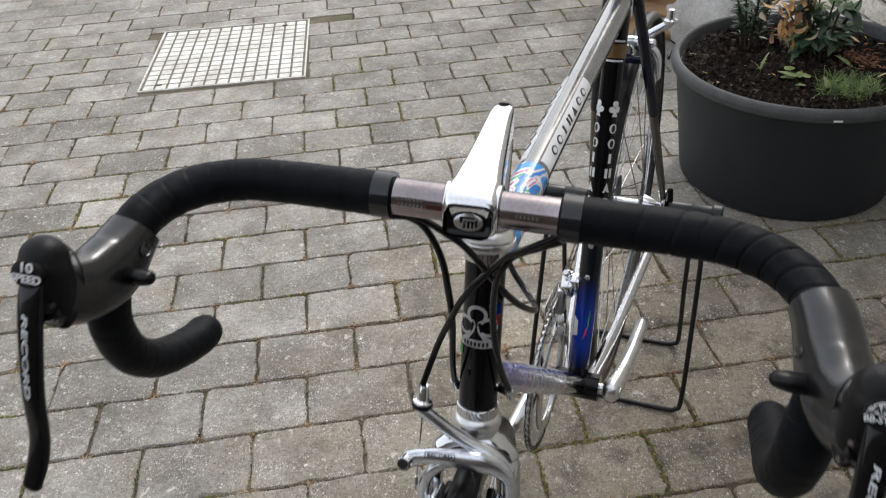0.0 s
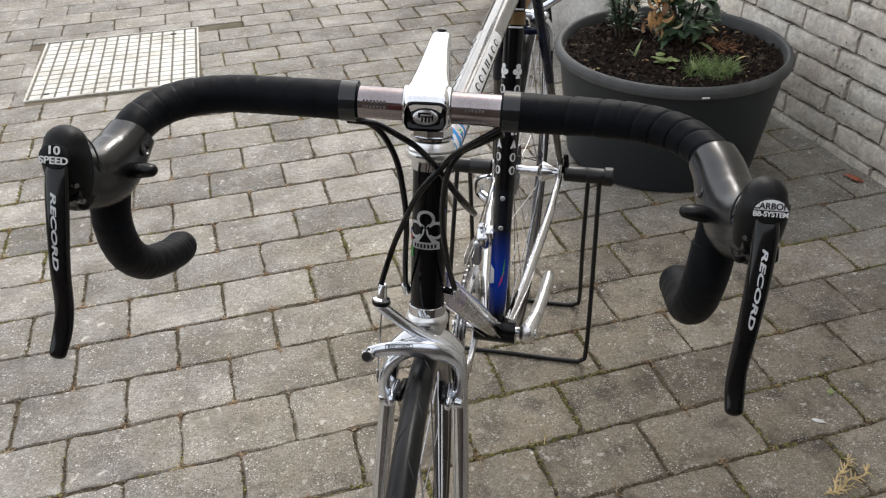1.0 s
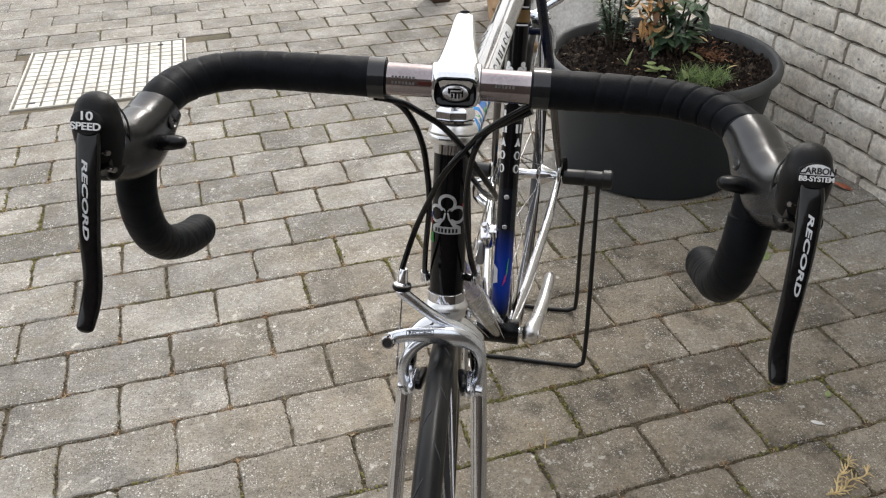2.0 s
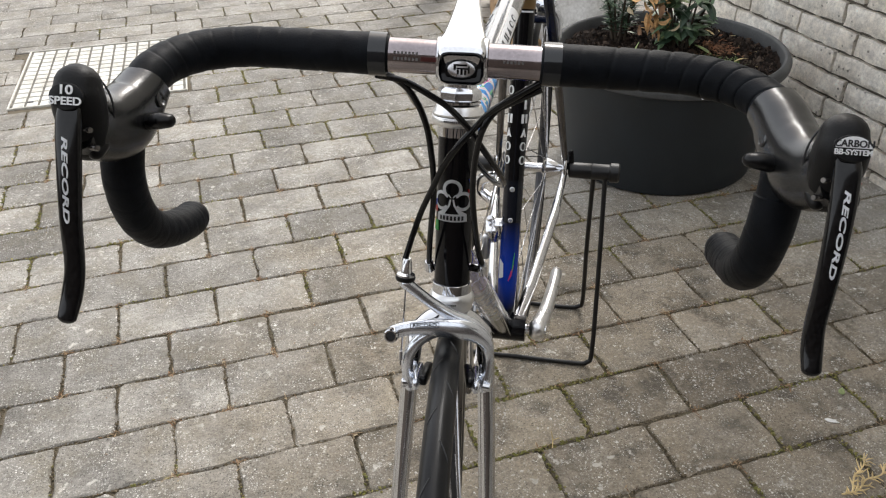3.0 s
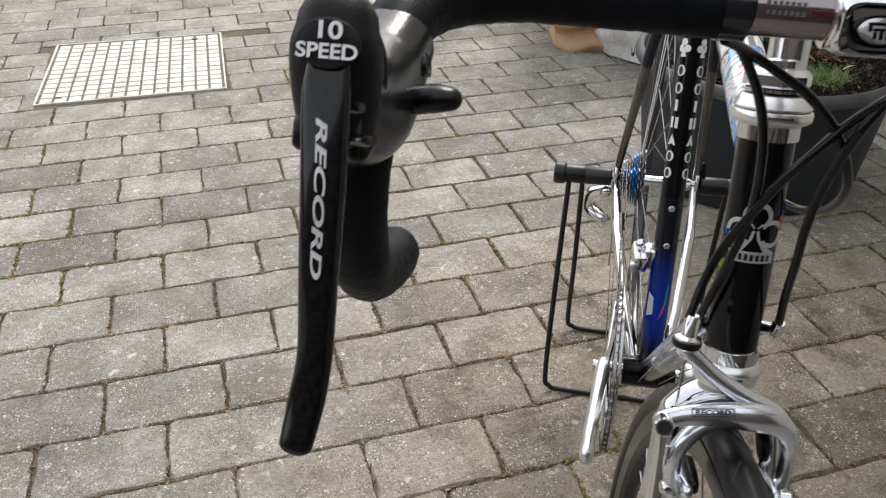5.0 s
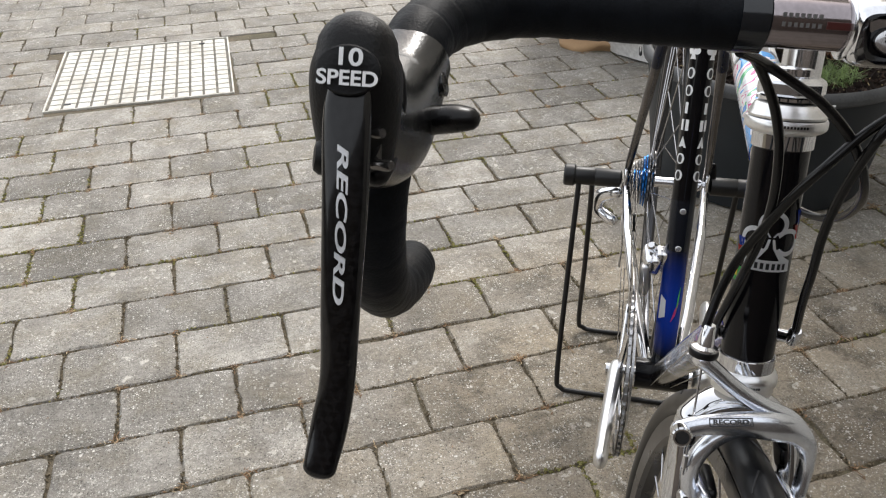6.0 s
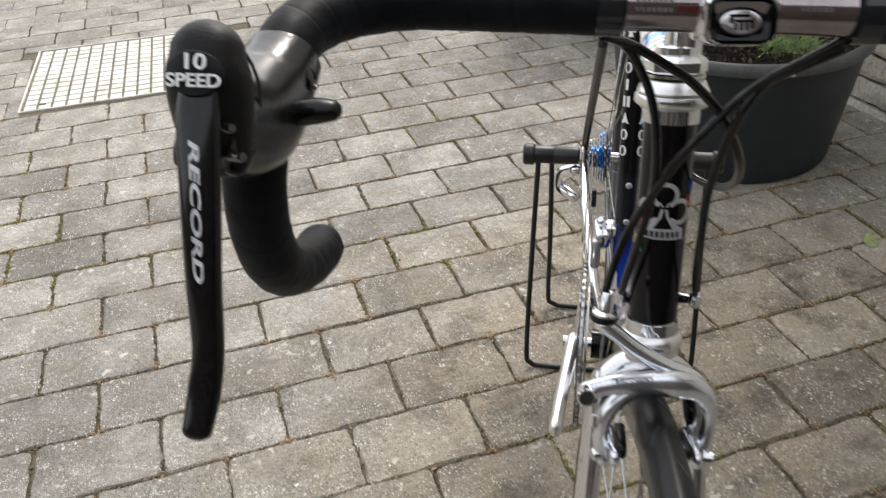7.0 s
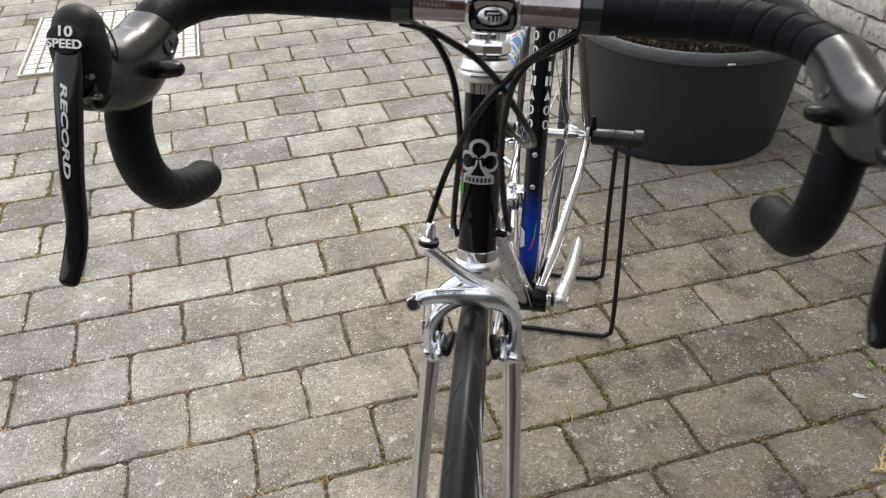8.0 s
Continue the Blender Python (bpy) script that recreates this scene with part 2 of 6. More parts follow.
def crumbly(name, cols, rough=0.95):
    """Loose bits, each with one tone of several."""
    m = bpy.data.materials.new(name)
    m.use_nodes = True
    nt, n = m.node_tree, m.node_tree.nodes
    geo, ramp = n.new("ShaderNodeNewGeometry"), n.new("ShaderNodeValToRGB")
    el = ramp.color_ramp.elements
    el[0].color, el[1].color = (*cols[0], 1), (*cols[-1], 1)
    for k in range(1, len(cols) - 1):
        el.new(k / (len(cols) - 1)).color = (*cols[k], 1)
    nt.links.new(geo.outputs["Random Per Island"], ramp.inputs[0])
    nt.links.new(ramp.outputs[0], n["Principled BSDF"].inputs["Base Color"])
    n["Principled BSDF"].inputs["Roughness"].default_value = rough
    n["Principled BSDF"].inputs["Specular IOR Level"].default_value = 0.3
    return m


# soil entry: brown earth and painted-in shade, centred right of the bicycle
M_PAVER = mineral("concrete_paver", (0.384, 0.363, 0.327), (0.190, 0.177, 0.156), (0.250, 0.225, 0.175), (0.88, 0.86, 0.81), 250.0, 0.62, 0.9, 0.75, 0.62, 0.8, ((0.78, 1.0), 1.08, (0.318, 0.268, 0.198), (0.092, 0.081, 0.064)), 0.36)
M_BRICK = mineral("pale_brick", (0.92, 0.88, 0.80), (0.74, 0.67, 0.57), (0.88, 0.81, 0.70), (0.90, 0.87, 0.82), 80.0, 0.30, 0.25, 0.0, 0.22, 1.0, None, 0.30, 0.0045)
M_DIRT = crumbly("joint_dirt", ((0.055, 0.044, 0.028), (0.15, 0.12, 0.078), (0.09, 0.073, 0.045), (0.23, 0.19, 0.13), (0.075, 0.06, 0.038)))
M_MOSSBIT = crumbly("moss_bits", ((0.09, 0.082, 0.03), (0.22, 0.21, 0.065), (0.14, 0.145, 0.045), (0.30, 0.27, 0.11), (0.13, 0.10, 0.045)))
M_LITTER = crumbly("dry_litter", ((0.34, 0.25, 0.15), (0.20, 0.11, 0.06), (0.50, 0.42, 0.28), (0.27, 0.15, 0.08), (0.10, 0.07, 0.05)))
M_BARK = crumbly("bark_chips", ((0.10, 0.045, 0.025), (0.20, 0.09, 0.045), (0.06, 0.03, 0.02), (0.30, 0.16, 0.085), (0.12, 0.06, 0.035)))
M_CRUMB = crumbly("soil_crumbs", ((0.006, 0.004, 0.003), (0.016, 0.010, 0.007), (0.01, 0.007, 0.005), (0.055, 0.034, 0.022), (0.008, 0.006, 0.005), (0.02, 0.012, 0.008), (0.004, 0.003, 0.003), (0.11, 0.08, 0.06), (0.01, 0.006, 0.005)))
M_JOINT = speckled("joint_soil", (0.14, 0.115, 0.078), (0.06, 0.05, 0.033), (0.22, 0.18, 0.12), 500.0, 0.0, 0.2)
M_MORTAR = mat("mortar", (0.16, 0.145, 0.12), 0.95, var=0.2, scale=20, fine=300, bump=0.6)
M_DARKWALL = mat("unseen_wall_dark", (0.07, 0.058, 0.05), 0.9, var=0.15, scale=3, fine=90, bump=0.4)
M_STEEL = mat("galvanised_steel", (0.74, 0.73, 0.68), 0.5, 0.15, 0.1, 7, 60, 0.1, dark=(0.40, 0.37, 0.31))
M_GAP = mat("groove_dirt", (0.16, 0.15, 0.125), 0.9, var=0.3, scale=30)
M_POT = mat("dark_plastic", (0.0165, 0.0210, 0.0255), 0.50, var=0.14, scale=9, fine=250, bump=0.12, dark=(0.0145, 0.0180, 0.0215), spec=0.42)
# pot plastic made paler: the rim's highlight is put into the colour
M_POTRIM = mat("rim_highlight_plastic", (0.075, 0.077, 0.078), 0.55, var=0.2, scale=14, fine=250, bump=0.15, dark=(0.042, 0.044, 0.046), spec=0.4)
M_SOIL = mat("potting_soil", (0.016, 0.0095, 0.0065), 1.0, var=0.4, scale=50, fine=260, bump=1.0, dark=(0.004, 0.003, 0.0024), spec=0.2)
M_CHROME = mat("chrome", (0.70, 0.705, 0.72), 0.045, 1.0, 0.04, 15, 300, 0.0, rvar=0.025)
M_ALU = mat("polished_aluminium", (0.87, 0.88, 0.91), 0.15, 1.0, 0.06, 25, 500, 0.015, rvar=0.08)
# base darkened in place of dark surroundings mirrored by the bare bar
M_SLEEVE = mat("dimmed_bar_aluminium", (0.36, 0.32, 0.33), 0.15, 1.0, 0.12, 30, 400, 0.03, rvar=0.08)
M_BRAKE = mat("brushed_aluminium", (0.80, 0.83, 0.89), 0.24, 1.0, 0.08, 60, 700, 0.02, rvar=0.06)
M_CUP = mat("satin_headset_silver", (0.86, 0.86, 0.86), 0.3, 1.0, 0.05, 40, 600, 0.02, rvar=0.08)
M_SPROCKET = mat("dark_sprocket_steel", (0.22, 0.22, 0.23), 0.3, 1.0, 0.2, 90, 500, 0.1)
M_ANODISED = mat("blue_anodised", (0.02, 0.16, 0.5), 0.3, 0.8, bump=0)
M_SATIN = mat("satin_aluminium", (0.62, 0.62, 0.63), 0.28, 1.0, 0.06, 30, 400, 0.02)
M_TAPE = mat("bar_tape", (0.0048, 0.0060, 0.0082), 0.5, var=0.25, scale=60, fine=900, bump=0.3, spec=0.11)
M_RUBBER = mat("hood_rubber", (0.0050, 0.0053, 0.0058), 0.245, var=0.25, scale=45, fine=700, bump=0.2, spec=0.9, rvar=0.06)
M_GLOSSTAPE = mat("glossy_black_tape", (0.008, 0.010, 0.0125), 0.12, var=0.2, scale=60, fine=500, bump=0.05, spec=0.6, rvar=0.04)
M_CAP = mat("textured_black_plastic", (0.0035, 0.0035, 0.004), 0.45, var=0.2, scale=50, fine=900, bump=0.3, spec=0.25)
M_BLACK = mat("black_plastic", (0.0035, 0.0035, 0.004), 0.3, var=0.15, scale=50, fine=600, bump=0.05, spec=0.3)
M_CABLE = mat("cable_housing", (0.0035, 0.0035, 0.0038), 0.22, var=0.1, bump=0.02, spec=0.35)
M_CARBON = weave("carbon_lacquer")
M_PAINT = mat("black_lacquer", (0.003, 0.003, 0.004), 0.12, spec=0.3, bump=0, rvar=0.03)
M_NAVY = mat("navy_lacquer", (0.006, 0.010, 0.03), 0.15, spec=0.4, bump=0, dark=(0.004, 0.006, 0.012), rvar=0.03)
M_BLUE = mat("blue_lacquer", (0.006, 0.035, 0.33), 0.15, spec=0.4, bump=0, rvar=0.03)
M_GREY = mat("pewter_lacquer", (0.2, 0.2, 0.2), 0.2, 0.4, coat=1.0, bump=0, rvar=0.03)
M_STAY = mat("dark_chrome", (0.16, 0.15, 0.145), 0.18, 0.85, bump=0, rvar=0.05)
M_WHITE = mat("white_lacquer", (0.84, 0.845, 0.85), 0.25, coat=0.5, bump=0, var=0.03)
M_PRINT = mat("grey_white_print", (0.72, 0.73, 0.75), 0.4, bump=0, var=0.15)
M_PINK = mat("pink_lacquer", (0.65, 0.06, 0.25), 0.25, coat=0.5, bump=0)
M_GREEN = mat("green_lacquer", (0.08, 0.5, 0.1), 0.25, coat=0.5, bump=0)
M_YELLOW = mat("yellow_lacquer", (0.7, 0.55, 0.05), 0.25, coat=0.5, bump=0)
M_RED = mat("red_lacquer", (0.5, 0.02, 0.02), 0.25, coat=0.5, bump=0)
M_RUST = mat("leaf_rust", (0.33, 0.10, 0.05), 0.6, var=0.3, scale=60, bump=0.2)
M_MAROON = mat("maroon_print", (0.06, 0.012, 0.010), 0.35, bump=0)
M_GOLD = mat("gold_foil", (0.20, 0.125, 0.05), 0.35, 0.4, bump=0)
M_INK = mat("black_print", (0.02, 0.02, 0.022), 0.4, bump=0)
PALE = (0.75, 0.77, 0.8)
M_ART = art("airbrushed_art", ((0.0, (0.02, 0.05, 0.4)), (0.36, (0.03, 0.3, 0.75)), (0.48, PALE), (0.56, (0.6, 0.05, 0.25)), (0.58, PALE), (0.63, (0.1, 0.45, 0.2)), (0.65, (0.03, 0.2, 0.65))))
M_VIOLET = art("violet_art", ((0.0, (0.02, 0.03, 0.25)), (0.42, (0.05, 0.05, 0.36)), (0.56, (0.45, 0.5, 0.7)), (0.59, (0.03, 0.04, 0.28)), (0.66, (0.3, 0.06, 0.3))), 24.0, 2.0)
M_SILVERART = art("silver_art", ((0.0, (0.02, 0.03, 0.06)), (0.40, (0.30, 0.38, 0.55)), (0.48, (0.04, 0.07, 0.22)), (0.53, (0.6, 0.64, 0.7)), (0.58, (0.03, 0.04, 0.08)), (0.66, (0.35, 0.42, 0.55))), 30.0, 3.0)


def faded(name, low, high, z0, z1, foot=None):
    """Two lacquer colours running into one another up the tube, dark again towards its foot."""
    m = mat(name, low, 0.15, spec=0.4, bump=0, rvar=0.03)
    nt, n = m.node_tree, m.node_tree.nodes
    co, sep, ramp, rng = n.new("ShaderNodeTexCoord"), n.new("ShaderNodeSeparateXYZ"), n.new("ShaderNodeValToRGB"), n.new("ShaderNodeMapRange")
    nt.links.new(co.outputs["Object"], sep.inputs[0])
    nt.links.new(sep.outputs[2], rng.inputs[0])
    rng.inputs[1].default_value, rng.inputs[2].default_value = z0, z1
    nt.links.new(rng.outputs[0], ramp.inputs[0])
    ramp.color_ramp.elements[0].color, ramp.color_ramp.elements[1].color = (*low, 1), (*high, 1)
    if foot:
        rng.inputs[1].default_value = foot
        t0 = (z0 - foot) / (z1 - foot)
        ramp.color_ramp.elements[0].color = (*high, 1)
        ramp.color_ramp.elements.new(t0 * 0.55).color = (*low, 1)
        ramp.color_ramp.elements.new(t0).color = (*low, 1)
    nt.links.new(ramp.outputs[0], n["Principled BSDF"].inputs["Base Color"])
    return m



M_TYRE = mat("tyre_rubber", (0.0068, 0.0071, 0.0080), 0.33, var=0.2, scale=25, fine=500, bump=0.08, spec=0.3)
M_RIM = mat("anodised_rim", (0.09, 0.09, 0.095), 0.3, 0.9, 0.05, 20, 300, 0.0)
M_SPOKE = mat("spoke_steel", (0.5, 0.5, 0.52), 0.25, 1.0, bump=0)
M_CHAIN = mat("chain_steel", (0.14, 0.13, 0.118), 0.42, 1.0, 0.2, 80, 500, 0.1)
M_RACK = mat("black_enamelled_steel", (0.005, 0.005, 0.0055), 0.4, var=0.15, scale=20, bump=0.05)
M_PAPER = mat("kraft_paper", (0.44, 0.285, 0.155), 0.75, var=0.1, scale=12, fine=300, bump=0.2)
M_SACK = mat("grey_white_sack", (0.72, 0.71, 0.69), 0.5, var=0.15, scale=7, fine=90, bump=0.3, dark=(0.42, 0.40, 0.375))
M_WOOD = mat("dark_stained_wood", (0.06, 0.035, 0.022), 0.7, var=0.3, scale=8, fine=120, bump=0.3)
M_LEAF = mat("leaf_green", (0.11, 0.18, 0.09), 0.45, var=0.3, scale=30, fine=200, bump=0.1)
M_LEAF2 = mat("leaf_dark", (0.036, 0.068, 0.036), 0.5, var=0.3, scale=30, fine=200, bump=0.1)
M_LIME = mat("leaf_lime", (0.25, 0.31, 0.12), 0.5, var=0.25, scale=30, fine=200, bump=0.1)
M_DRY = mat("leaf_dry", (0.66, 0.39, 0.17), 0.75, var=0.3, scale=40, fine=200, bump=0.3)
M_GRASS = mat("grass_green", (0.17, 0.25, 0.075), 0.55, var=0.4, scale=30, fine=200, bump=0)
M_STRAW = mat("straw", (0.66, 0.51, 0.26), 0.8, var=0.2, scale=60, bump=0.1)
M_TWIG = mat("twig_bark", (0.06, 0.045, 0.03), 0.9, var=0.3, scale=60, bump=0.4)


# ---- mesh helpers ----
V = Vector


def part(name, bm, material, parent=None, label="", m=None, smooth=True):
    if m is not None:
        bm.transform(m)
    me = bpy.data.meshes.new(name)
    bm.normal_update()
    bm.to_mesh(me)
    bm.free()
    me.materials.append(material)
    if smooth:
        me.shade_smooth()
        me.set_sharp_from_angle(angle=radians(38))
    ob = new(name, me)
    ob.parent = parent
    if label:
        tagged(ob, label)
    return ob


def thing(name, m, label, category, group="", kind=""):
    ob = new(name)
    ob.empty_display_size = 0.05
    ob.matrix_world = m
    return tagged(ob, label, category, group, kind)


def glide(rows, k=6):
    """Catmull-Rom through rows of any length (places and radii together)."""
    a = [np.array(r, float) for r in rows]
    a = [2 * a[0] - a[1]] + a + [2 * a[-1] - a[-2]]
    out = []
    for i in range(1, len(a) - 2):
        p0, p1, p2, p3 = a[i - 1 : i + 3]
        for j in range(k):
            t = j / k
            out.append(0.5 * (2 * p1 + (p2 - p0) * t + (2 * p0 - 5 * p1 + 4 * p2 - p3) * t * t + (3 * p1 - p0 - 3 * p2 + p3) * t**3))
    out.append(a[-2])
    return out


def sweep(rows, n=12, up=(0, 0, 1), power=2.0, caps=True, closed=False, bm=None, dome=0):
    """A tube along rows of (x, y, z, r) or (x, y, z, half_side, half_up); power above 2 squares the section."""
    bm = bm or bmesh.new()
    rows = [tuple(float(c) for c in r) for r in rows]
    pts = [V(r[:3]) for r in rows]
    N = len(pts)
    upv = V(up).normalized()
    rings = []
    for i in range(N):
        a, b = (pts[i - 1], pts[(i + 1) % N]) if closed else (pts[max(i - 1, 0)], pts[min(i + 1, N - 1)])
        d = (b - a).normalized()
        upv = (upv - d * upv.dot(d)).normalized()
        side = d.cross(upv)
        rs, ru = rows[i][3], rows[i][4] if len(rows[i]) > 4 else rows[i][3]
        ring = []
        for j in range(n):
            w = 2 * math.pi * j / n
            c, s = math.cos(w), math.sin(w)
            q = 2 / power
            c, s = math.copysign(abs(c) ** q, c), math.copysign(abs(s) ** q, s)
            ring.append(bm.verts.new(pts[i] + side * rs * c + upv * ru * s))
        rings.append(ring)
    for i in range(N if closed else N - 1):
        A, B = rings[i], rings[(i + 1) % N]
        for j in range(n):
            bm.faces.new((A[j], A[(j + 1) % n], B[(j + 1) % n], B[j]))
    if caps and not closed:
        bm.faces.new(rings[0])
        bm.faces.new(rings[-1][::-1])
    bmesh.ops.recalc_face_normals(bm, faces=bm.faces[:])
    return bm


def rounded(rows, k=3):
    """Adds rounded ends to sweep rows."""
    def end(a, b):
        a, b = np.array(a, float), np.array(b, float)
        d = a[:3] - b[:3]
        d /= np.linalg.norm(d)
        out = []
        r = a[3:].min()
        for i in range(1, k + 1):
            w = math.pi / 2 * i / k
            out.append(np.r_[a[:3] + d * r * math.sin(w), a[3:] * max(math.cos(w), 0.06)])
        return out
    return end(rows[0], rows[1])[::-1] + [np.array(r, float) for r in rows] + end(rows[-1], rows[-2])


def tube(p0, p1, r0, r1=None, n=16, bm=None):
    return sweep([(*p0, r0), (*p1, r0 if r1 is None else r1)], n, up=(0.3, 0.2, 0.9), bm=bm)


def lathe(profile, n=24, m=None, bm=None, cap=True):
    """Profile of (r, z) turned round the z axis; m places it."""
    bm = bm or bmesh.new()
    m = m or Matrix()
    rings = [[bm.verts.new(m @ V((r * math.cos(2 * math.pi * j / n), r * math.sin(2 * math.pi * j / n), z))) for j in range(n)] for r, z in profile]
    for A, B in zip(rings, rings[1:]):
        for j in range(n):
            bm.faces.new((A[j], A[(j + 1) % n], B[(j + 1) % n], B[j]))
    if cap:
        bm.faces.new(rings[0])
        bm.faces.new(rings[-1][::-1])
    bmesh.ops.recalc_face_normals(bm, faces=bm.faces[:])
    return bm


def rbox(size, bevel=0.003, seg=2, m=None):
    bm = bmesh.new()
    bmesh.ops.create_cube(bm, size=1.0, matrix=Matrix.Diagonal((*size, 1)))
    if bevel:
        bmesh.ops.bevel(bm, geom=bm.edges[:], offset=bevel, segments=seg, profile=0.5, affect="EDGES")
    if m:
        bm.transform(m)
    return bm


def along(p, d, up=(0, 0, 1)):
    """A pose at p whose z axis points along d."""
    z = V(d).normalized()
    x = V(up).cross(z)
    x = x.normalized() if x.length > 1e-4 else V((1, 0, 0))
    y = z.cross(x)
    return Matrix(((x.x, y.x, z.x, p[0]), (x.y, y.y, z.y, p[1]), (x.z, y.z, z.z, p[2]), (0, 0, 0, 1)))


def patch(p0, p1, r, t0, t1, a0, a1, n=6, lift=0.0006, bm=None, steps=1):
    """A thin curved plate on a round tube from p0 to p1: lengthwise share t0..t1, angles a0..a1 in degrees from the tube's own up side."""
    bm = bm or bmesh.new()
    p0, p1 = V(p0), V(p1)
    m = along(p0, p1 - p0, up=(1, 0, 0))
    length = (p1 - p0).length
    rows = []
    for layer in (lift, -0.0004):
        for s in range(steps + 1):
            t = t0 + (t1 - t0) * s / steps
            rows.append([bm.verts.new(m @ V(((r + layer) * math.cos(radians(a0 + (a1 - a0) * j / n)), (r + layer) * math.sin(radians(a0 + (a1 - a0) * j / n)), t * length))) for j in range(n + 1)])
    h = steps + 1
    for s in range(steps):
        for j in range(n):
            bm.faces.new((rows[s][j], rows[s][j + 1], rows[s + 1][j + 1], rows[s + 1][j]))
    for A, B in ((rows[0], rows[h]), (rows[steps], rows[h + steps])):
        for j in range(n):
            bm.faces.new((A[j], A[j + 1], B[j + 1], B[j]))
    for s in range(steps):
        for e in (0, n):
            bm.faces.new((rows[s][e], rows[s + 1][e], rows[h + s + 1][e], rows[h + s][e]))
    bmesh.ops.recalc_face_normals(bm, faces=bm.faces[:])
    return bm


def wrap(p0, p1, r, t, ang, outline, lift=0.0007, bm=None):
    """A flat outline of (across, along) in metres laid on a round tube at share t and angle ang."""
    bm = bm or bmesh.new()
    p0, p1 = V(p0), V(p1)
    m = along(p0, p1 - p0, up=(1, 0, 0))
    z = t * (p1 - p0).length
    put = lambda x, y, q: bm.verts.new(m @ V((q * math.cos(radians(ang) + x / r), q * math.sin(radians(ang) + x / r), z + y)))
    top, low = [put(x, y, r + lift) for x, y in outline], [put(x, y, r - 0.0003) for x, y in outline]
    bm.faces.new(top)
    for i in range(len(top)):
        j = (i + 1) % len(top)
        bm.faces.new((top[i], low[i], low[j], top[j]))
    bmesh.ops.recalc_face_normals(bm, faces=bm.faces[:])
    return bm


def disc(rad, cx=0.0, cy=0.0, n=14):
    return [(cx + rad * math.cos(2 * math.pi * k / n), cy + rad * math.sin(2 * math.pi * k / n)) for k in range(n)]


def lettering(text, size, m, material, parent, name="lettering"):
    cu = bpy.data.curves.new(name, "FONT")
    cu.body, cu.size, cu.extrude, cu.align_x, cu.align_y = text, size, 0.0004, "CENTER", "CENTER"
    cu.offset = size * 0.022
    tmp = new("tmp", cu)
    me = bpy.data.meshes.new_from_object(tmp.evaluated_get(bpy.context.evaluated_depsgraph_get()))
    bpy.data.objects.remove(tmp)
    me.transform(m)
    me.name = name
    me.materials.clear()
    me.materials.append(material)
    ob = new(name, me)
    ob.parent = parent
    return ob


def granules(name, rows, material, seed):
    """Many small angular bits in one mesh; a row is x, y, z, three half sizes, yaw and tilt."""
    a = np.array(rows, float)
    rs = np.random.RandomState(seed)
    k = len(a)
    base = np.array(((1, 0, 0), (0, 1, 0), (-1, 0, 0), (0, -1, 0), (0, 0, 1), (0, 0, -1)), float)
    v = base[None] + rs.uniform(-0.35, 0.35, (k, 6, 3))
    v = v * a[:, None, 3:6]
    ct, st_ = np.cos(a[:, 7])[:, None], np.sin(a[:, 7])[:, None]
    x, z = v[..., 0] * ct - v[..., 2] * st_, v[..., 0] * st_ + v[..., 2] * ct
    c, s = np.cos(a[:, 6])[:, None], np.sin(a[:, 6])[:, None]
    v = np.stack((x * c - v[..., 1] * s, x * s + v[..., 1] * c, z), -1) + a[:, None, :3]
    tri = np.array(((0, 1, 4), (1, 2, 4), (2, 3, 4), (3, 0, 4), (1, 0, 5), (2, 1, 5), (3, 2, 5), (0, 3, 5)))
    f = tri[None] + 6 * np.arange(k)[:, None, None]
    me = bpy.data.meshes.new(name)
    me.from_pydata(v.reshape(-1, 3).tolist(), [], f.reshape(-1, 3).tolist())
    me.materials.append(material)
    return new(name, me)


# ---- the setting ----
ground = part("ground", rbox((400, 400, 0.2), 0, m=pose(0, 0, -0.1040)), M_JOINT, smooth=False)
tagged(ground, "earth and joint sand under the paving", "ground", kind="structure")

WALL_X, WALL_TURN = 1.78, 2.9
wall = thing("wall_east", pose(WALL_X, 1.85, 0, 0, 0, WALL_TURN), "house wall of pale rough-faced bricks with dark joints", "wall", kind="structure")
part("core", rbox((2.2, 5.0, 3.6), 0, m=pose(1.115, -1.86, 1.79)), M_MORTAR, wall, smooth=False)
# added walls out of view: they darken chrome reflections and cut low sky
for name, size, place in (("unseen_wall_south", (13.0, 0.3, 2.2), (-3.0, -1.5, 1.09)), ("unseen_wall_west", (0.3, 13.0, 1.6), (-9.4, 3.6, 0.79)), ("unseen_wall_north", (14.0, 0.3, 1.6), (-2.4, 9.4, 0.79))):
    side = part(name, rbox(size, 0, m=pose(*place)), M_DARKWALL, smooth=False)
    tagged(side, "unseen plain dark wall added for reflections and to block low sky", "wall", kind="structure")

# steel cover let into the paving
COV = (-0.283, 3.262, 0.6)
cover = thing("drain_cover", pose(COV[0], COV[1], 0, 0, 0, -2.0), "square galvanised steel drain cover with a grid tread", "drain cover")
frame_bm = bmesh.new()
for sx, sy, w, h in ((0, -0.297, 0.6, 0.006), (0, 0.297, 0.6, 0.006), (-0.297, 0, 0.006, 0.588), (0.297, 0, 0.006, 0.588)):
    b = rbox((w, h, 0.03), 0.001, 1, pose(sx, sy, -0.012))
    me = bpy.data.meshes.new("t")
    b.to_mesh(me)
    frame_bm.from_mesh(me)
    b.free()
part("frame", frame_bm, M_STEEL, cover)
part("plate", rbox((0.586, 0.586, 0.02), 0, m=pose(0, 0, -0.0118)), M_GAP, cover, smooth=False)
pads = bmesh.new()
NP = 13
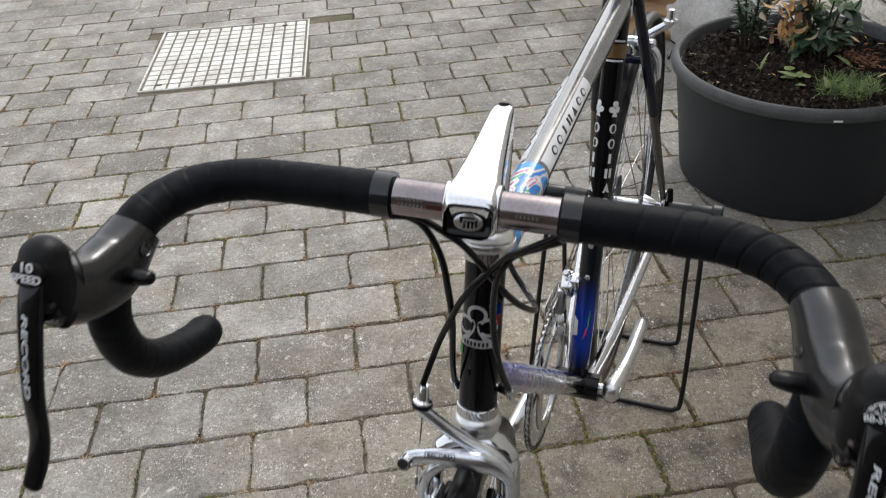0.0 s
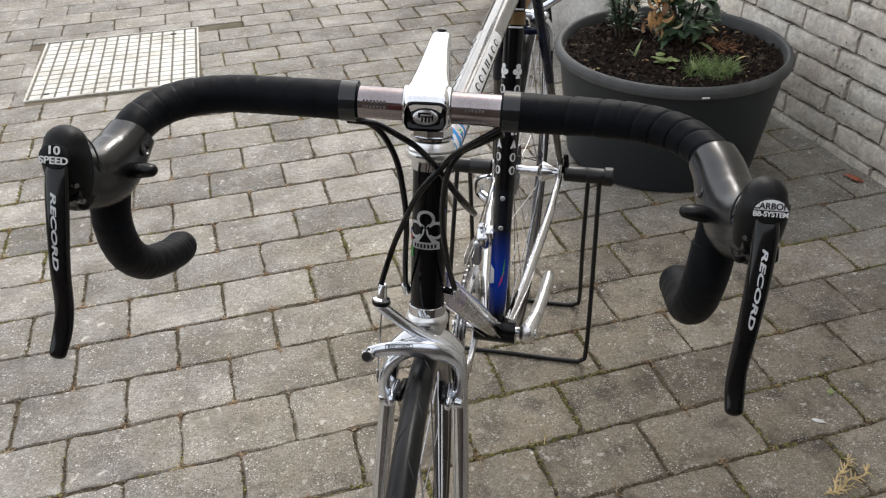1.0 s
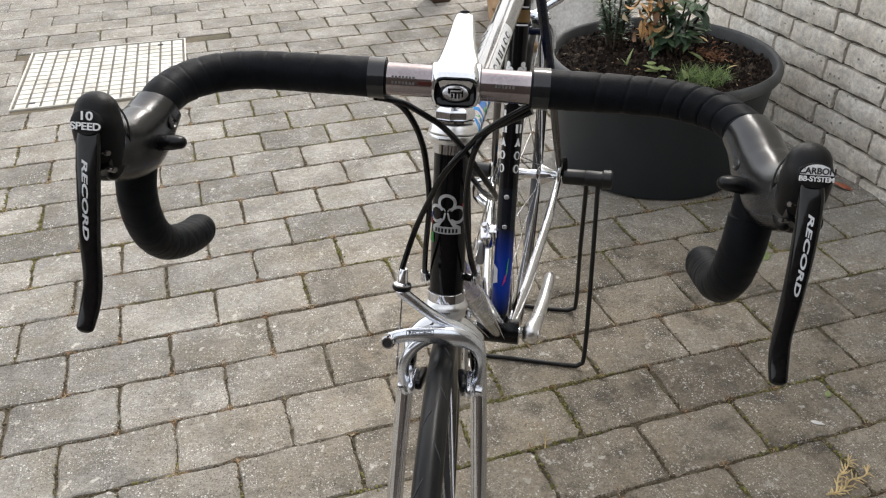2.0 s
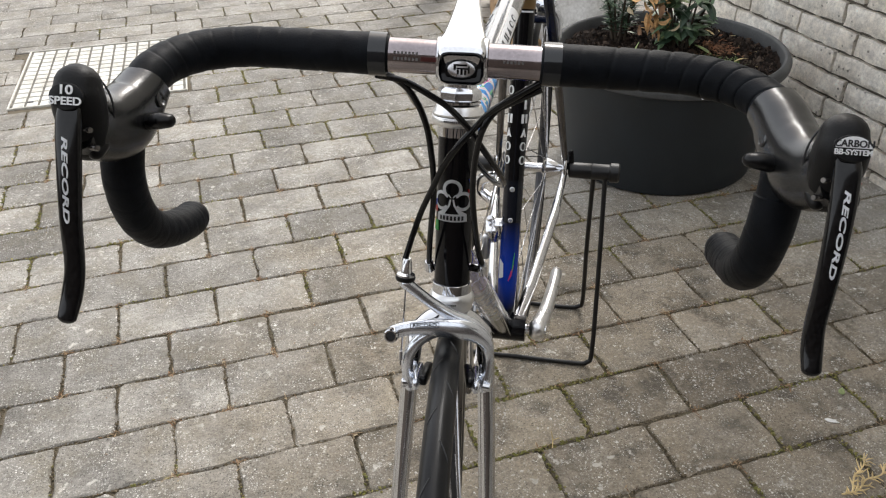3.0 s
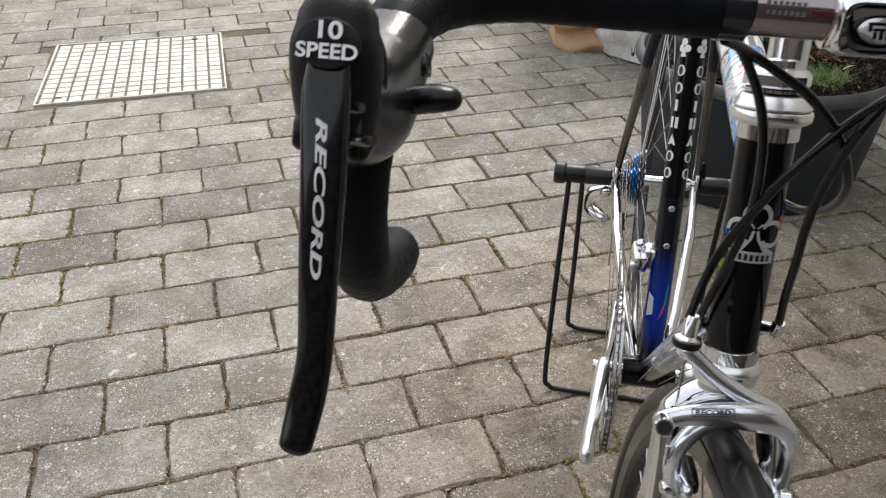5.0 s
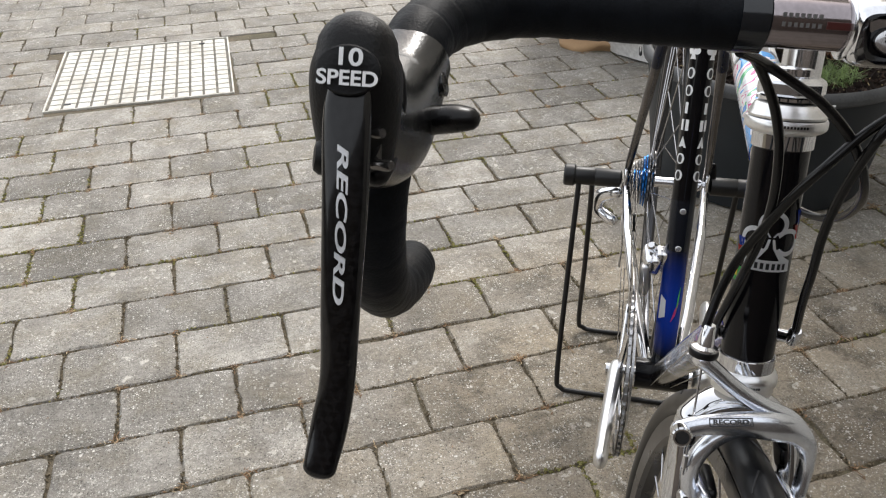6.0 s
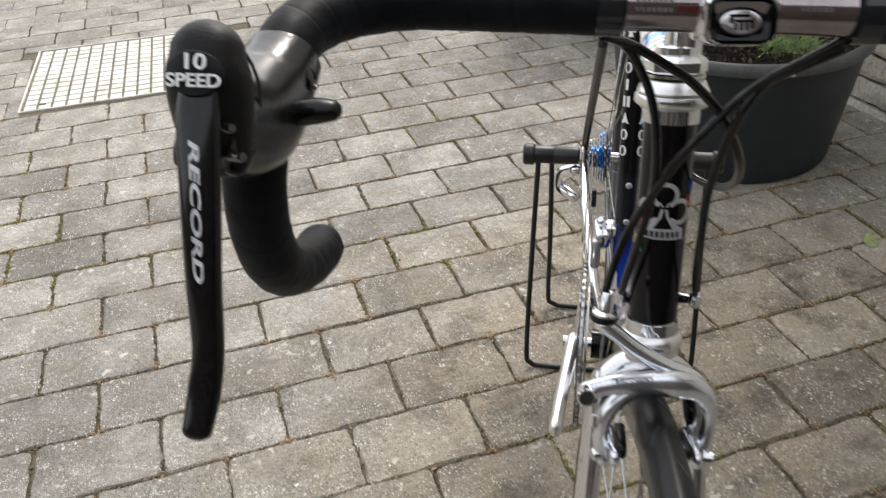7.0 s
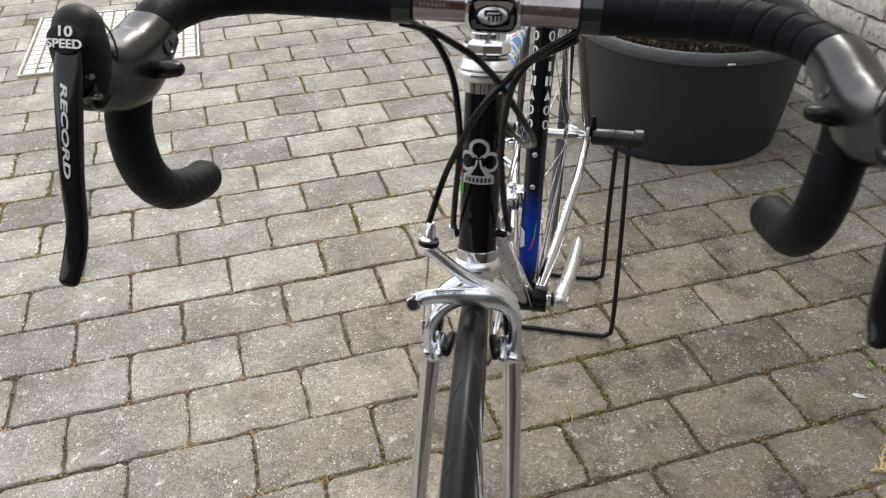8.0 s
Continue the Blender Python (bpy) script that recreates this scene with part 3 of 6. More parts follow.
for i in range(NP):
    for j in range(NP):
        c = 0.578 / NP
        x, y = (i + 0.5) * c - 0.289, (j + 0.5) * c - 0.289
        h = c / 2 - 0.0034
        lo = [pads.verts.new((x + a * h, y + b * h, -0.0024)) for a, b in ((-1, -1), (1, -1), (1, 1), (-1, 1))]
        hi = [pads.verts.new((x + a * (h - 0.002), y + b * (h - 0.001), 0.0002)) for a, b in ((-1, -1), (1, -1), (1, 1), (-1, 1))]
        pads.faces.new(hi)
        for k in range(4):
            pads.faces.new((lo[k], lo[(k + 1) % 4], hi[(k + 1) % 4], hi[k]))
part("tread_grid", pads, M_STEEL, cover, smooth=False)
for x, y in ((-0.23, -0.25), (0.2, 0.25)):
    part("key_hole", rbox((0.022, 0.012, 0.003), 0.001, 1, pose(x, y, 0.0006)), M_INK, cover, "dark lifting slot")


# ---- the bicycle: x to its left, y to its rear, z up, from the ground under the rear axle ----
bike = thing("bicycle", pose(0.635, 1.325, 0, 0, 0, -28.4), "black and blue racing bicycle with chromed fork and drop handlebar", "bicycle")
STEER = Matrix.Translation((0, -0.808, 0.76)) @ pose(0, 0, 0, -14.4) @ pose(0, 0, 0, 0, 0, 7.0)
BAR = STEER @ pose(0.004, 0, 0, 0, 1.3, 0)
HEAD_DIR = (STEER.to_3x3() @ V((0, 0, 1))).normalized()
HEAD = V((0, -0.808, 0.76))


def hpt(z):
    return HEAD + HEAD_DIR * z


AX_R, AX_F = V((0, 0, 0.382)), STEER @ V((0, -0.045, -0.4515))
BB = V((0, -0.388, 0.296))
CLUSTER = V((0, -0.228, 0.842))
TT0, DT0 = hpt(0.052), hpt(-0.045)

# frame tubes
part("head_tube", tube(hpt(-0.078), hpt(0.078), 0.0162, n=32), M_PAINT, bike, "glossy black head tube")
part("lower_head_lug", lathe([(0.0166, -0.0800), (0.0176, -0.0800), (0.0176, -0.0715), (0.0166, -0.0708)], 32, along(HEAD, HEAD_DIR)), M_CHROME, bike, "chromed lug ring")
part("upper_head_lug", lathe([(0.0166, 0.0605), (0.0175, 0.0612), (0.0175, 0.071), (0.0166, 0.071)], 32, along(HEAD, HEAD_DIR)), M_CHROME, bike, "chromed lug ring")
TT1 = CLUSTER + V((0, -0.004, -0.012))
TR = 0.0156
part("top_tube", tube(TT0, TT1, TR, n=28), M_GREY, bike, "pewter and white top tube")
part("painted_panel", patch(TT0, TT1, TR, 0.02, 0.24, 0, 360, 32, 0.0004, steps=4), M_ART, bike, "white panel with blue, pink and green airbrushing")
part("white_stripe", patch(TT0, TT1, TR, 0.24, 0.72, 150, 205, 6, 0.0005, steps=3), M_WHITE, bike, "white stripe along the tube")


def mark_outline(form, w, h):
    """A plain shape of half sizes w, h: an oval, a triangle, twin bars or one bar."""
    if form == "oval":
        return [[(w * math.cos(2 * math.pi * k / 18), h * math.sin(2 * math.pi * k / 18)) for k in range(18)]]
    if form == "triangle":
        return [[(-w, -h), (w, -h), (0, h)]]
    if form == "twin":
        return [[(-w, -h), (-0.3 * w, -h), (-0.3 * w, h), (-w, h)], [(0.3 * w, -h), (w, -h), (w, h), (0.3 * w, h)]]
    return [[(-0.35 * w, -h), (0.35 * w, -h), (0.35 * w, h), (-0.35 * w, h)]]


FORMS = ("oval", "oval", "bar", "twin", "triangle", "oval", "oval")
for a0, turn in ((22, -1), (-82, 1)):
    part("name_panel", patch(TT0, TT1, TR, 0.25, 0.555, a0 + 4, a0 + 56, 6, 0.0006, steps=3), M_WHITE, bike, "white panel with dark marks")
    for k, form in enumerate(FORMS):
        lean = lambda q: [(turn * y, x + 0.25 * y) for x, y in q]
        for q in mark_outline(form, 0.0056, 0.0038):
            part("lettering_mark", wrap(TT0, TT1, TR + 0.0006, 0.300 + 0.0350 * k, a0 + 30, lean(q)), M_INK, bike)
        if form == "oval":
            part("lettering_gap", wrap(TT0, TT1, TR + 0.0006, 0.300 + 0.0350 * k, a0 + 30, lean(mark_outline("oval", 0.0037, 0.0024)[0]), 0.0010), M_WHITE, bike)
part("down_tube", tube(DT0, BB, 0.0150, n=24), M_PAINT, bike, "black down tube")
part("painted_panel", patch(DT0, BB, 0.0150, 0.04, 0.26, 0, 360, 28, 0.0004, steps=4), M_VIOLET, bike, "violet blue airbrushed panel")
part("painted_panel", patch(DT0, BB, 0.0150, 0.26, 0.66, 0, 360, 28, 0.0004, steps=6), M_SILVERART, bike, "silver panel with dark swirls")
ST1 = CLUSTER + (CLUSTER - BB).normalized() * 0.03
part("seat_tube", tube(BB, ST1, 0.0146, n=24), M_PAINT, bike, "black seat tube, blue towards its foot")
SZ = ST1.z - BB.z
part("blue_panel", patch(BB, ST1, 0.0146, 0.03, 0.40, 0, 360, 28, 0.0003, steps=4), faded("blue_fade", (0.006, 0.04, 0.36), (0.006, 0.008, 0.013), BB.z + 0.19 * SZ, BB.z + 0.30 * SZ, BB.z + 0.06 * SZ), bike, "blue panel fading to navy up the seat tube")
part("gold_band", patch(BB, ST1, 0.0146, 0.812, 0.842, 0, 360, 28, 0.0005), M_GOLD, bike, "gold band round the seat tube")
for k in (0.804, 0.846):
    part("white_line", patch(BB, ST1, 0.0146, k, k + 0.004, -60, 60, 20, 0.0006), M_PRINT, bike)
FRONT = 0


# two columns of white marks under a three-lobed emblem
for side in (-1, 1):
    mid = FRONT + side * 48
    for k, form in enumerate(FORMS[::-1]):
        t = 0.452 + 0.0342 * k
        for q in mark_outline(form, 0.0054, 0.0066):
            part("lettering_mark", wrap(BB, ST1, 0.0147, t, mid, q), M_WHITE, bike)
        if form == "oval":
            part("lettering_gap", wrap(BB, ST1, 0.0147, t, mid, mark_outline("oval", 0.0027, 0.0049)[0], 0.0010), M_INK, bike)
    for x, y in ((-0.0046, 0), (0.0046, 0), (0, 0.0074)):
        part("emblem_dot", wrap(BB, ST1, 0.0147, 0.700, mid, disc(0.0043, x, y)), M_WHITE, bike)
    part("emblem_stalk", wrap(BB, ST1, 0.0147, 0.692, mid, [(-0.004, -0.005), (0.004, -0.005), (0.001, 0.005), (-0.001, 0.005)]), M_WHITE, bike)
part("pink_flash", wrap(BB, ST1, 0.0150, 0.155, FRONT + 18, [(-0.0030, -0.012), (0.0020, -0.003), (0.0050, 0.014), (0.0006, 0.004)]), M_PINK, bike)
part("green_flash", wrap(BB, ST1, 0.0150, 0.180, FRONT + 30, [(-0.0008, -0.014), (0.0012, -0.002), (0.0022, 0.020), (0.0002, 0.006)]), M_GREEN, bike)
part("white_flash", wrap(BB, ST1, 0.0150, 0.165, FRONT - 40, [(-0.004, -0.016), (0.0045, -0.012), (0.0035, 0.010), (-0.004, 0.016)]), M_WHITE, bike)
for t in (0.31, 0.39):
    p = BB.lerp(ST1, t) + V((0, -0.0145, -0.003))
    part("bottle_boss", lathe([(0.004, 0), (0.004, 0.0022), (0.003, 0.003)], 10, along(p, (0, -1, 0.25))), M_SATIN, bike, "small steel boss")
part("bottom_bracket_shell", tube(BB + V((-0.034, 0, 0)), BB + V((0.034, 0, 0)), 0.0205, n=24), M_PAINT, bike)
part("seat_lug", tube(CLUSTER + V((0, 0.002, -0.03)), CLUSTER + V((0, -0.007, 0.03)), 0.0165, n=20), M_CHROME, bike, "chromed seat lug")
for sx in (-1, 1):
    d = AX_R + V((sx * 0.063, -0.012, 0.0))
    part("chainstay", sweep([(sx * 0.018, BB.y + 0.012, BB.z, 0.0085, 0.012), (sx * 0.034, BB.y + 0.10, BB.z + 0.022, 0.0085, 0.0115), (sx * 0.055, -0.12, 0.355, 0.0085, 0.009), (d.x, d.y, d.z - 0.003, 0.006)], 14), M_CHROME, bike, "chromed chainstay")
    part("seatstay", sweep([(sx * 0.017, CLUSTER.y + 0.012, CLUSTER.z - 0.004, 0.0075), (sx * 0.04, CLUSTER.y + 0.085, 0.665, 0.0075), (sx * 0.061, -0.025, 0.43, 0.006), (d.x, d.y + 0.01, d.z + 0.012, 0.005)], 14), M_STAY, bike, "dark pewter seatstay")
    part("painted_panel", sweep([(sx * 0.017, CLUSTER.y + 0.012, CLUSTER.z - 0.004, 0.0079), (sx * 0.040, CLUSTER.y + 0.085, 0.665, 0.0079), (sx * 0.044, CLUSTER.y + 0.103, 0.625, 0.0077)], 14), M_NAVY, bike, "navy upper seatstay")
    part("dropout", rbox((0.006, 0.04, 0.05), 0.002, 1, pose(sx * 0.064, -0.004, 0.385)), M_CHROME, bike, "chromed dropout")
part("brake_bridge", tube((-0.034, -0.13, 0.71), (0.034, -0.13, 0.71), 0.006), M_NAVY, bike)
part("seat_post", tube(CLUSTER + V((0, 0.004, 0.0)), CLUSTER + (CLUSTER - BB).normalized() * 0.15, 0.0136, n=20), M_ALU, bike, "polished seat post")
sad = CLUSTER + (CLUSTER - BB).normalized() * 0.165
part("saddle", sweep(rounded(glide([(0, sad.y - 0.12, sad.z + 0.02, 0.018, 0.012), (0, sad.y - 0.04, sad.z + 0.022, 0.026, 0.016), (0, sad.y + 0.05, sad.z + 0.026, 0.05, 0.02), (0, sad.y + 0.12, sad.z + 0.034, 0.066, 0.02), (0, sad.y + 0.145, sad.z + 0.035, 0.055, 0.014)], 4)), 20), M_RUBBER, bike, "narrow black saddle")

# head badge: three rings on a flared stalk over a banner
HT0, HT1, HR = hpt(-0.068), hpt(0.078), 0.0162


def badge(zc, da, r_out, r_in, a0, a1, name, material):
    """An open ring laid round the front of the head tube; zc along the axis, da degrees aside, from a0 to a1."""
    bm = bmesh.new()
    rows = []
    for r in (r_out, r_in):
        ring = []
        for j in range(31):
            w = radians(a0 + (a1 - a0) * j / 30)
            ang = radians(da) + r * math.cos(w) / HR
            ring.append(bm.verts.new(STEER_F @ V(((HR + 0.0007) * math.sin(ang), -(HR + 0.0007) * math.cos(ang), zc + r * math.sin(w)))))
        rows.append(ring)
    for j in range(30):
        bm.faces.new((rows[0][j], rows[0][j + 1], rows[1][j + 1], rows[1][j]))
    bmesh.ops.solidify(bm, geom=bm.faces[:], thickness=0.0006)
    return part(name, bm, material, bike)


STEER_F = Matrix.Translation(HEAD) @ pose(0, 0, 0, -14.4)
badge(0.0172, 0, 0.0085, 0.0057, -62, 242, "emblem_ring", M_WHITE)
badge(0.0068, -34, 0.0085, 0.0057, 62, 322, "emblem_ring", M_WHITE)
badge(0.0068, 34, 0.0085, 0.0057, -142, 118, "emblem_ring", M_WHITE)


def headpatch(name, outline, material, label=""):
    """A flat outline of (degrees aside, height) wrapped on the head tube."""
    bm = bmesh.new()
    n = 8
    rows = []
    for lo, hi, z in outline:
        rows.append([bm.verts.new(STEER_F @ V(((HR + 0.0007) * math.sin(radians(lo + (hi - lo) * j / n)), -(HR + 0.0007) * math.cos(radians(lo + (hi - lo) * j / n)), z))) for j in range(n + 1)])
    for A, B in zip(rows, rows[1:]):
        for j in range(n):
            bm.faces.new((A[j], A[j + 1], B[j + 1], B[j]))
    bmesh.ops.solidify(bm, geom=bm.faces[:], thickness=0.0006)
    return part(name, bm, material, bike, label)


for e in (-1, 1):
    headpatch("emblem_stalk", [sorted((e * 1.5, e * 6.5)) + [0.0085], sorted((e * 5, e * 11)) + [0.003], sorted((e * 14, e * 26)) + [-0.0012], sorted((e * 22, e * 47)) + [-0.0048]], M_WHITE)
    headpatch("emblem_stroke", [sorted((e * 9, e * 13)) + [0.0128], sorted((e * 1.5, e * 5.5)) + [0.0098]], M_WHITE)
headpatch("emblem_banner", [(-47, 47, -0.0046), (-49, 49, -0.0115)], M_WHITE, "white banner with dark bars")
for k in range(7):
    headpatch("lettering_bar", [(-37 + 11.2 * k, -30.5 + 11.2 * k, -0.0062), (-37 + 11.2 * k, -30.5 + 11.2 * k, -0.0100)], M_INK).location = STEER_F.to_3x3() @ V((0, -0.0005, 0))
for lo, hi, z0, z1, mm in ((-74, -50, -0.0045, 0.001, M_RED), (-76, -54, 0.001, 0.0065, M_BLUE), (-72, -44, -0.0118, -0.0215, M_GREEN), (-82, -62, -0.0115, -0.0185, M_YELLOW), (50, 74, 0.017, 0.026, M_BLUE), (48, 70, 0.008, 0.017, M_RED)):
    headpatch("colour_flash", [(lo, hi, z1), (lo + 8, hi, z0)], mm)

# headset
H = along(HEAD, HEAD_DIR)
part("lower_headset_cup", lathe([(0.0168, -0.0795), (0.0184, -0.0808), (0.0200, -0.0832), (0.0206, -0.0850), (0.0206, -0.0892), (0.0196, -0.0905), (0.0190, -0.0925), (0.0190, -0.0958), (0.0165, -0.0975)], 48, H), M_CUP, bike, "silver headset cup")
part("upper_headset_cup", lathe([(0.0168, 0.0690), (0.0186, 0.0700), (0.0206, 0.0708), (0.0224, 0.0722), (0.0229, 0.0735), (0.0229, 0.0768), (0.0222, 0.0780), (0.0205, 0.0785), (0.0168, 0.0788)], 48, H), M_CUP, bike, "silver headset cup")
part("adjusting_race", lathe([(0.0168, 0.0782), (0.0216, 0.0787), (0.0219, 0.0800), (0.0205, 0.0828), (0.0188, 0.0862), (0.0168, 0.0872)], 48, H), M_CUP, bike, "smooth silver adjusting race")
part("headset_washer", lathe([(0.0160, 0.0878), (0.0184, 0.0884), (0.0184, 0.0902), (0.0160, 0.0906)], 32, H), M_CHROME, bike)
part("locknut", lathe([(0.0160, 0.0905), (0.0180, 0.0910), (0.0189, 0.0922), (0.0189, 0.0978), (0.0178, 0.0996), (0.0150, 0.1012), (0.0125, 0.102)], 8, H), M_ALU, bike, "eight-sided locknut", smooth=False)
part("stem_collar", lathe([(0.0122, 0.101), (0.0130, 0.102), (0.0130, 0.106), (0.0118, 0.107)], 28, H), M_ALU, bike)
for k in range(10):
    a = -20 + 4.4 * k
    w = radians(a)
    part("lettering_bar", rbox((0.0011, 0.0004, 0.0014), 0, m=STEER_F @ Matrix.Rotation(w, 4, "Z") @ pose(0, -0.0230, 0.0752)), M_INK, bike)
    part("lettering_bar", rbox((0.0011, 0.0004, 0.0014), 0, m=STEER_F @ Matrix.Rotation(w, 4, "Z") @ pose(0, -0.0207, -0.0872)), M_INK, bike)

# stem
SX = 0.0055
part("quill", tube(STEER @ V((SX * 0.6, 0, 0.1)), STEER @ V((SX * 0.8, 0, 0.155)), 0.0111, n=24), M_ALU, bike)
CL = (0.0, -0.0915, 0.1335)
stem = part("stem", sweep(glide([(SX, 0.014, 0.1675, 0.0072, 0.0112), (SX, 0.010, 0.1668, 0.0082, 0.0132), (SX, -0.004, 0.1640, 0.0092, 0.0140), (SX, -0.034, 0.1535, 0.0116, 0.0145), (SX, -0.060, 0.1445, 0.0140, 0.0152), (SX, -0.079, 0.1375, 0.0166, 0.0164), (SX, -0.092, 0.1335, 0.0180, 0.0168), (SX, -0.103, 0.130, 0.0176, 0.0146), (SX, -0.1065, 0.129, 0.0158, 0.0114)], 4), 40, power=5.0), M_ALU, bike, "polished aluminium quill stem", m=STEER)
part("clamp", lathe([(0.0138, -0.0186), (0.0152, -0.0176), (0.0152, 0.0176), (0.0138, 0.0186)], 36, STEER @ along((SX, CL[1], CL[2]), (1, 0, 0))), M_ALU, stem, "round bar clamp")
part("bolt_cap", lathe([(0.0045, 0), (0.0045, 0.003), (0.0035, 0.0036)], 20, STEER @ pose(SX, 0.0085, 0.1772, -18)), M_BLACK, stem, "black bolt cap")
FACE = STEER @ pose(SX, -0.1080, 0.1282, 82)
OVAL = FACE @ Matrix.Diagonal((0.78, 0.80, 1, 1))
part("badge", lathe([(0.0118, 0), (0.0118, 0.0012), (0.0108, 0.0016)], 28, OVAL @ Matrix.Diagonal((1.06, 0.62, 1, 1))), M_SATIN, stem, "oval silver badge with black marks")
part("badge_ring", sweep([(0.0128 * math.cos(w), 0.0076 * math.sin(w), 0.0008, 0.0008) for w in np.linspace(0, 2 * math.pi, 41)[:-1]], 8, closed=True), M_PAINT, stem, "black oval ring", m=OVAL)
# dark reflection on the polished clamp, painted as a black plate
part("badge_surround", rbox((0.031, 0.0205, 0.0012), 0.006, 2, FACE @ pose(0, 0, -0.0003)), M_PAINT, stem, "black plate standing in for the clamp's dark reflection")
for x, y, w, h in ((-0.001, 0.0034, 0.0125, 0.0016), (-0.0058, 0.0012, 0.0022, 0.0040), (0.0010, 0.0004, 0.0105, 0.0014), (-0.0030, -0.0026, 0.0020, 0.0040), (0.0004, -0.0026, 0.0022, 0.0046), (0.0036, -0.0026, 0.0018, 0.0044), (0.0068, -0.0006, 0.0016, 0.0062)):
    part("badge_mark", rbox((w, h, 0.001), 0.0003, 1, OVAL @ pose(x, y, 0.0016)), M_PAINT, stem)

# handlebar, tape and levers
part("handlebar_sleeve", tube(BAR @ V((-0.075, CL[1], CL[2])), BAR @ V((0.075, CL[1], CL[2])), 0.0123, n=32), M_SLEEVE, bike, "polished bare middle of the handlebar")
for x0, n, zz in ((-0.049, 7, 0.003), (-0.049, 7, -0.001), (0.028, 6, 0.001)):
    for k in range(n):
        part("lettering_bar", rbox((0.0016, 0.0004, 0.0020), 0, m=BAR @ pose(x0 + 0.0026 * k, CL[1] - 0.0122, CL[2] + zz)), M_GREY, bike)
part("red_label", rbox((0.011, 0.0005, 0.0034), 0.0002, 1, BAR @ pose(-0.025, CL[1] - 0.0122, CL[2] - 0.0005)), M_MAROON, bike, "small dark red label")
BARPATH = [(0.060, CL[1], CL[2]), (0.10, CL[1], CL[2]), (0.130, CL[1] - 0.001, CL[2]), (0.160, CL[1] - 0.006, CL[2] - 0.0005), (0.186, CL[1] - 0.021, CL[2] - 0.004), (0.201, CL[1] - 0.043, CL[2] - 0.0105), (0.207, -0.156, 0.1135), (0.209, -0.172, 0.096), (0.209, -0.177, 0.072), (0.209, -0.173, 0.046), (0.209, -0.157, 0.020), (0.209, -0.132, 0.0025), (0.209, -0.106, -0.005), (0.209, -0.082, -0.0075), (0.209, -0.069, -0.0075)]


def wound_tape(sx):
    """Padded tape whose turns overlap in slanting steps; looser laps round one bend."""
    lean = 0.009 if sx < 0 else 0.004
    up = lambda y, z: 0.005 * max(0, min(1, (y + 0.16) / 0.06)) if sx > 0 and z < 0.03 else 0.0
    rows = glide([(sx * x + 0.6 * up(y, z) - lean * max(0, min(1, (0.112 - z) / 0.05)) * (1 - 0.6 * max(0, min(1, (y + 0.14) / 0.06))), y, z + up(y, z)) for x, y, z in BARPATH], 30)
    ends = rounded([(*r, 0.0138 + (0.0012 if sx > 0 and r[2] < 0.07 else 0.0)) for r in rows])
    k0 = (len(ends) - len(rows)) // 2
    NA = 40
    bm = sweep(ends, NA)
    bm.verts.ensure_lookup_table()
    s = 0.0
    for i, r in enumerate(rows):
        s += np.linalg.norm(r - rows[i - 1]) if i else 0
        big = ((1.0 if s > 0.10 else 0.55) if sx > 0 and s > 0.04 else 0.3) if s < 0.2 else 0.15
        for j in range(NA):
            v = bm.verts[(i + k0) * NA + j]
            lap = ((s + (0.0065 if s > 0.09 else 0.004) * math.cos(2 * math.pi * j / NA + 0.6)) / (0.0225 if s < 0.08 else 0.0165)) % 1.0
            groove = math.exp(-(min(lap, 1 - lap) / 0.048) ** 2)
            d = big * (0.0005 * (1 - lap) - 0.0013 * groove) + 0.0012 * max(0, 1 - s / 0.16)
            d += 0.0003 * noise.noise(V((i * 0.13, j * 0.3, sx)))
            v.co += (v.co - V(r)).normalized() * d
    return bm


def inscribe(blade, rows):
    """The slanting white word that runs down a lever blade, laid on its curved front."""
    ob = lettering("RECORD", 0.0048, Matrix(), M_PRINT, blade)
    xs = [v.co.x for v in ob.data.vertices]
    x0, x1 = min(xs), max(xs)
    rows = np.array(rows)[::-1]
    for v in ob.data.vertices:
        u, across = (v.co.x + 0.22 * v.co.y - x0) / (x1 - x0), 0.98 * v.co.y - 0.0003
        z = 0.0932 - 0.0475 * u
        cx, cy, rs, ru = (float(np.interp(z, rows[:, 2], rows[:, c])) for c in (0, 1, 3, 4))
        bow = ru * max(0.0, 1 - min(1.0, abs(across / rs)) ** 2.6) ** (1 / 2.6)
        v.co = BAR @ V((cx + across, cy - bow - (0.0006 if v.co.z > 0 else -0.0004), z))


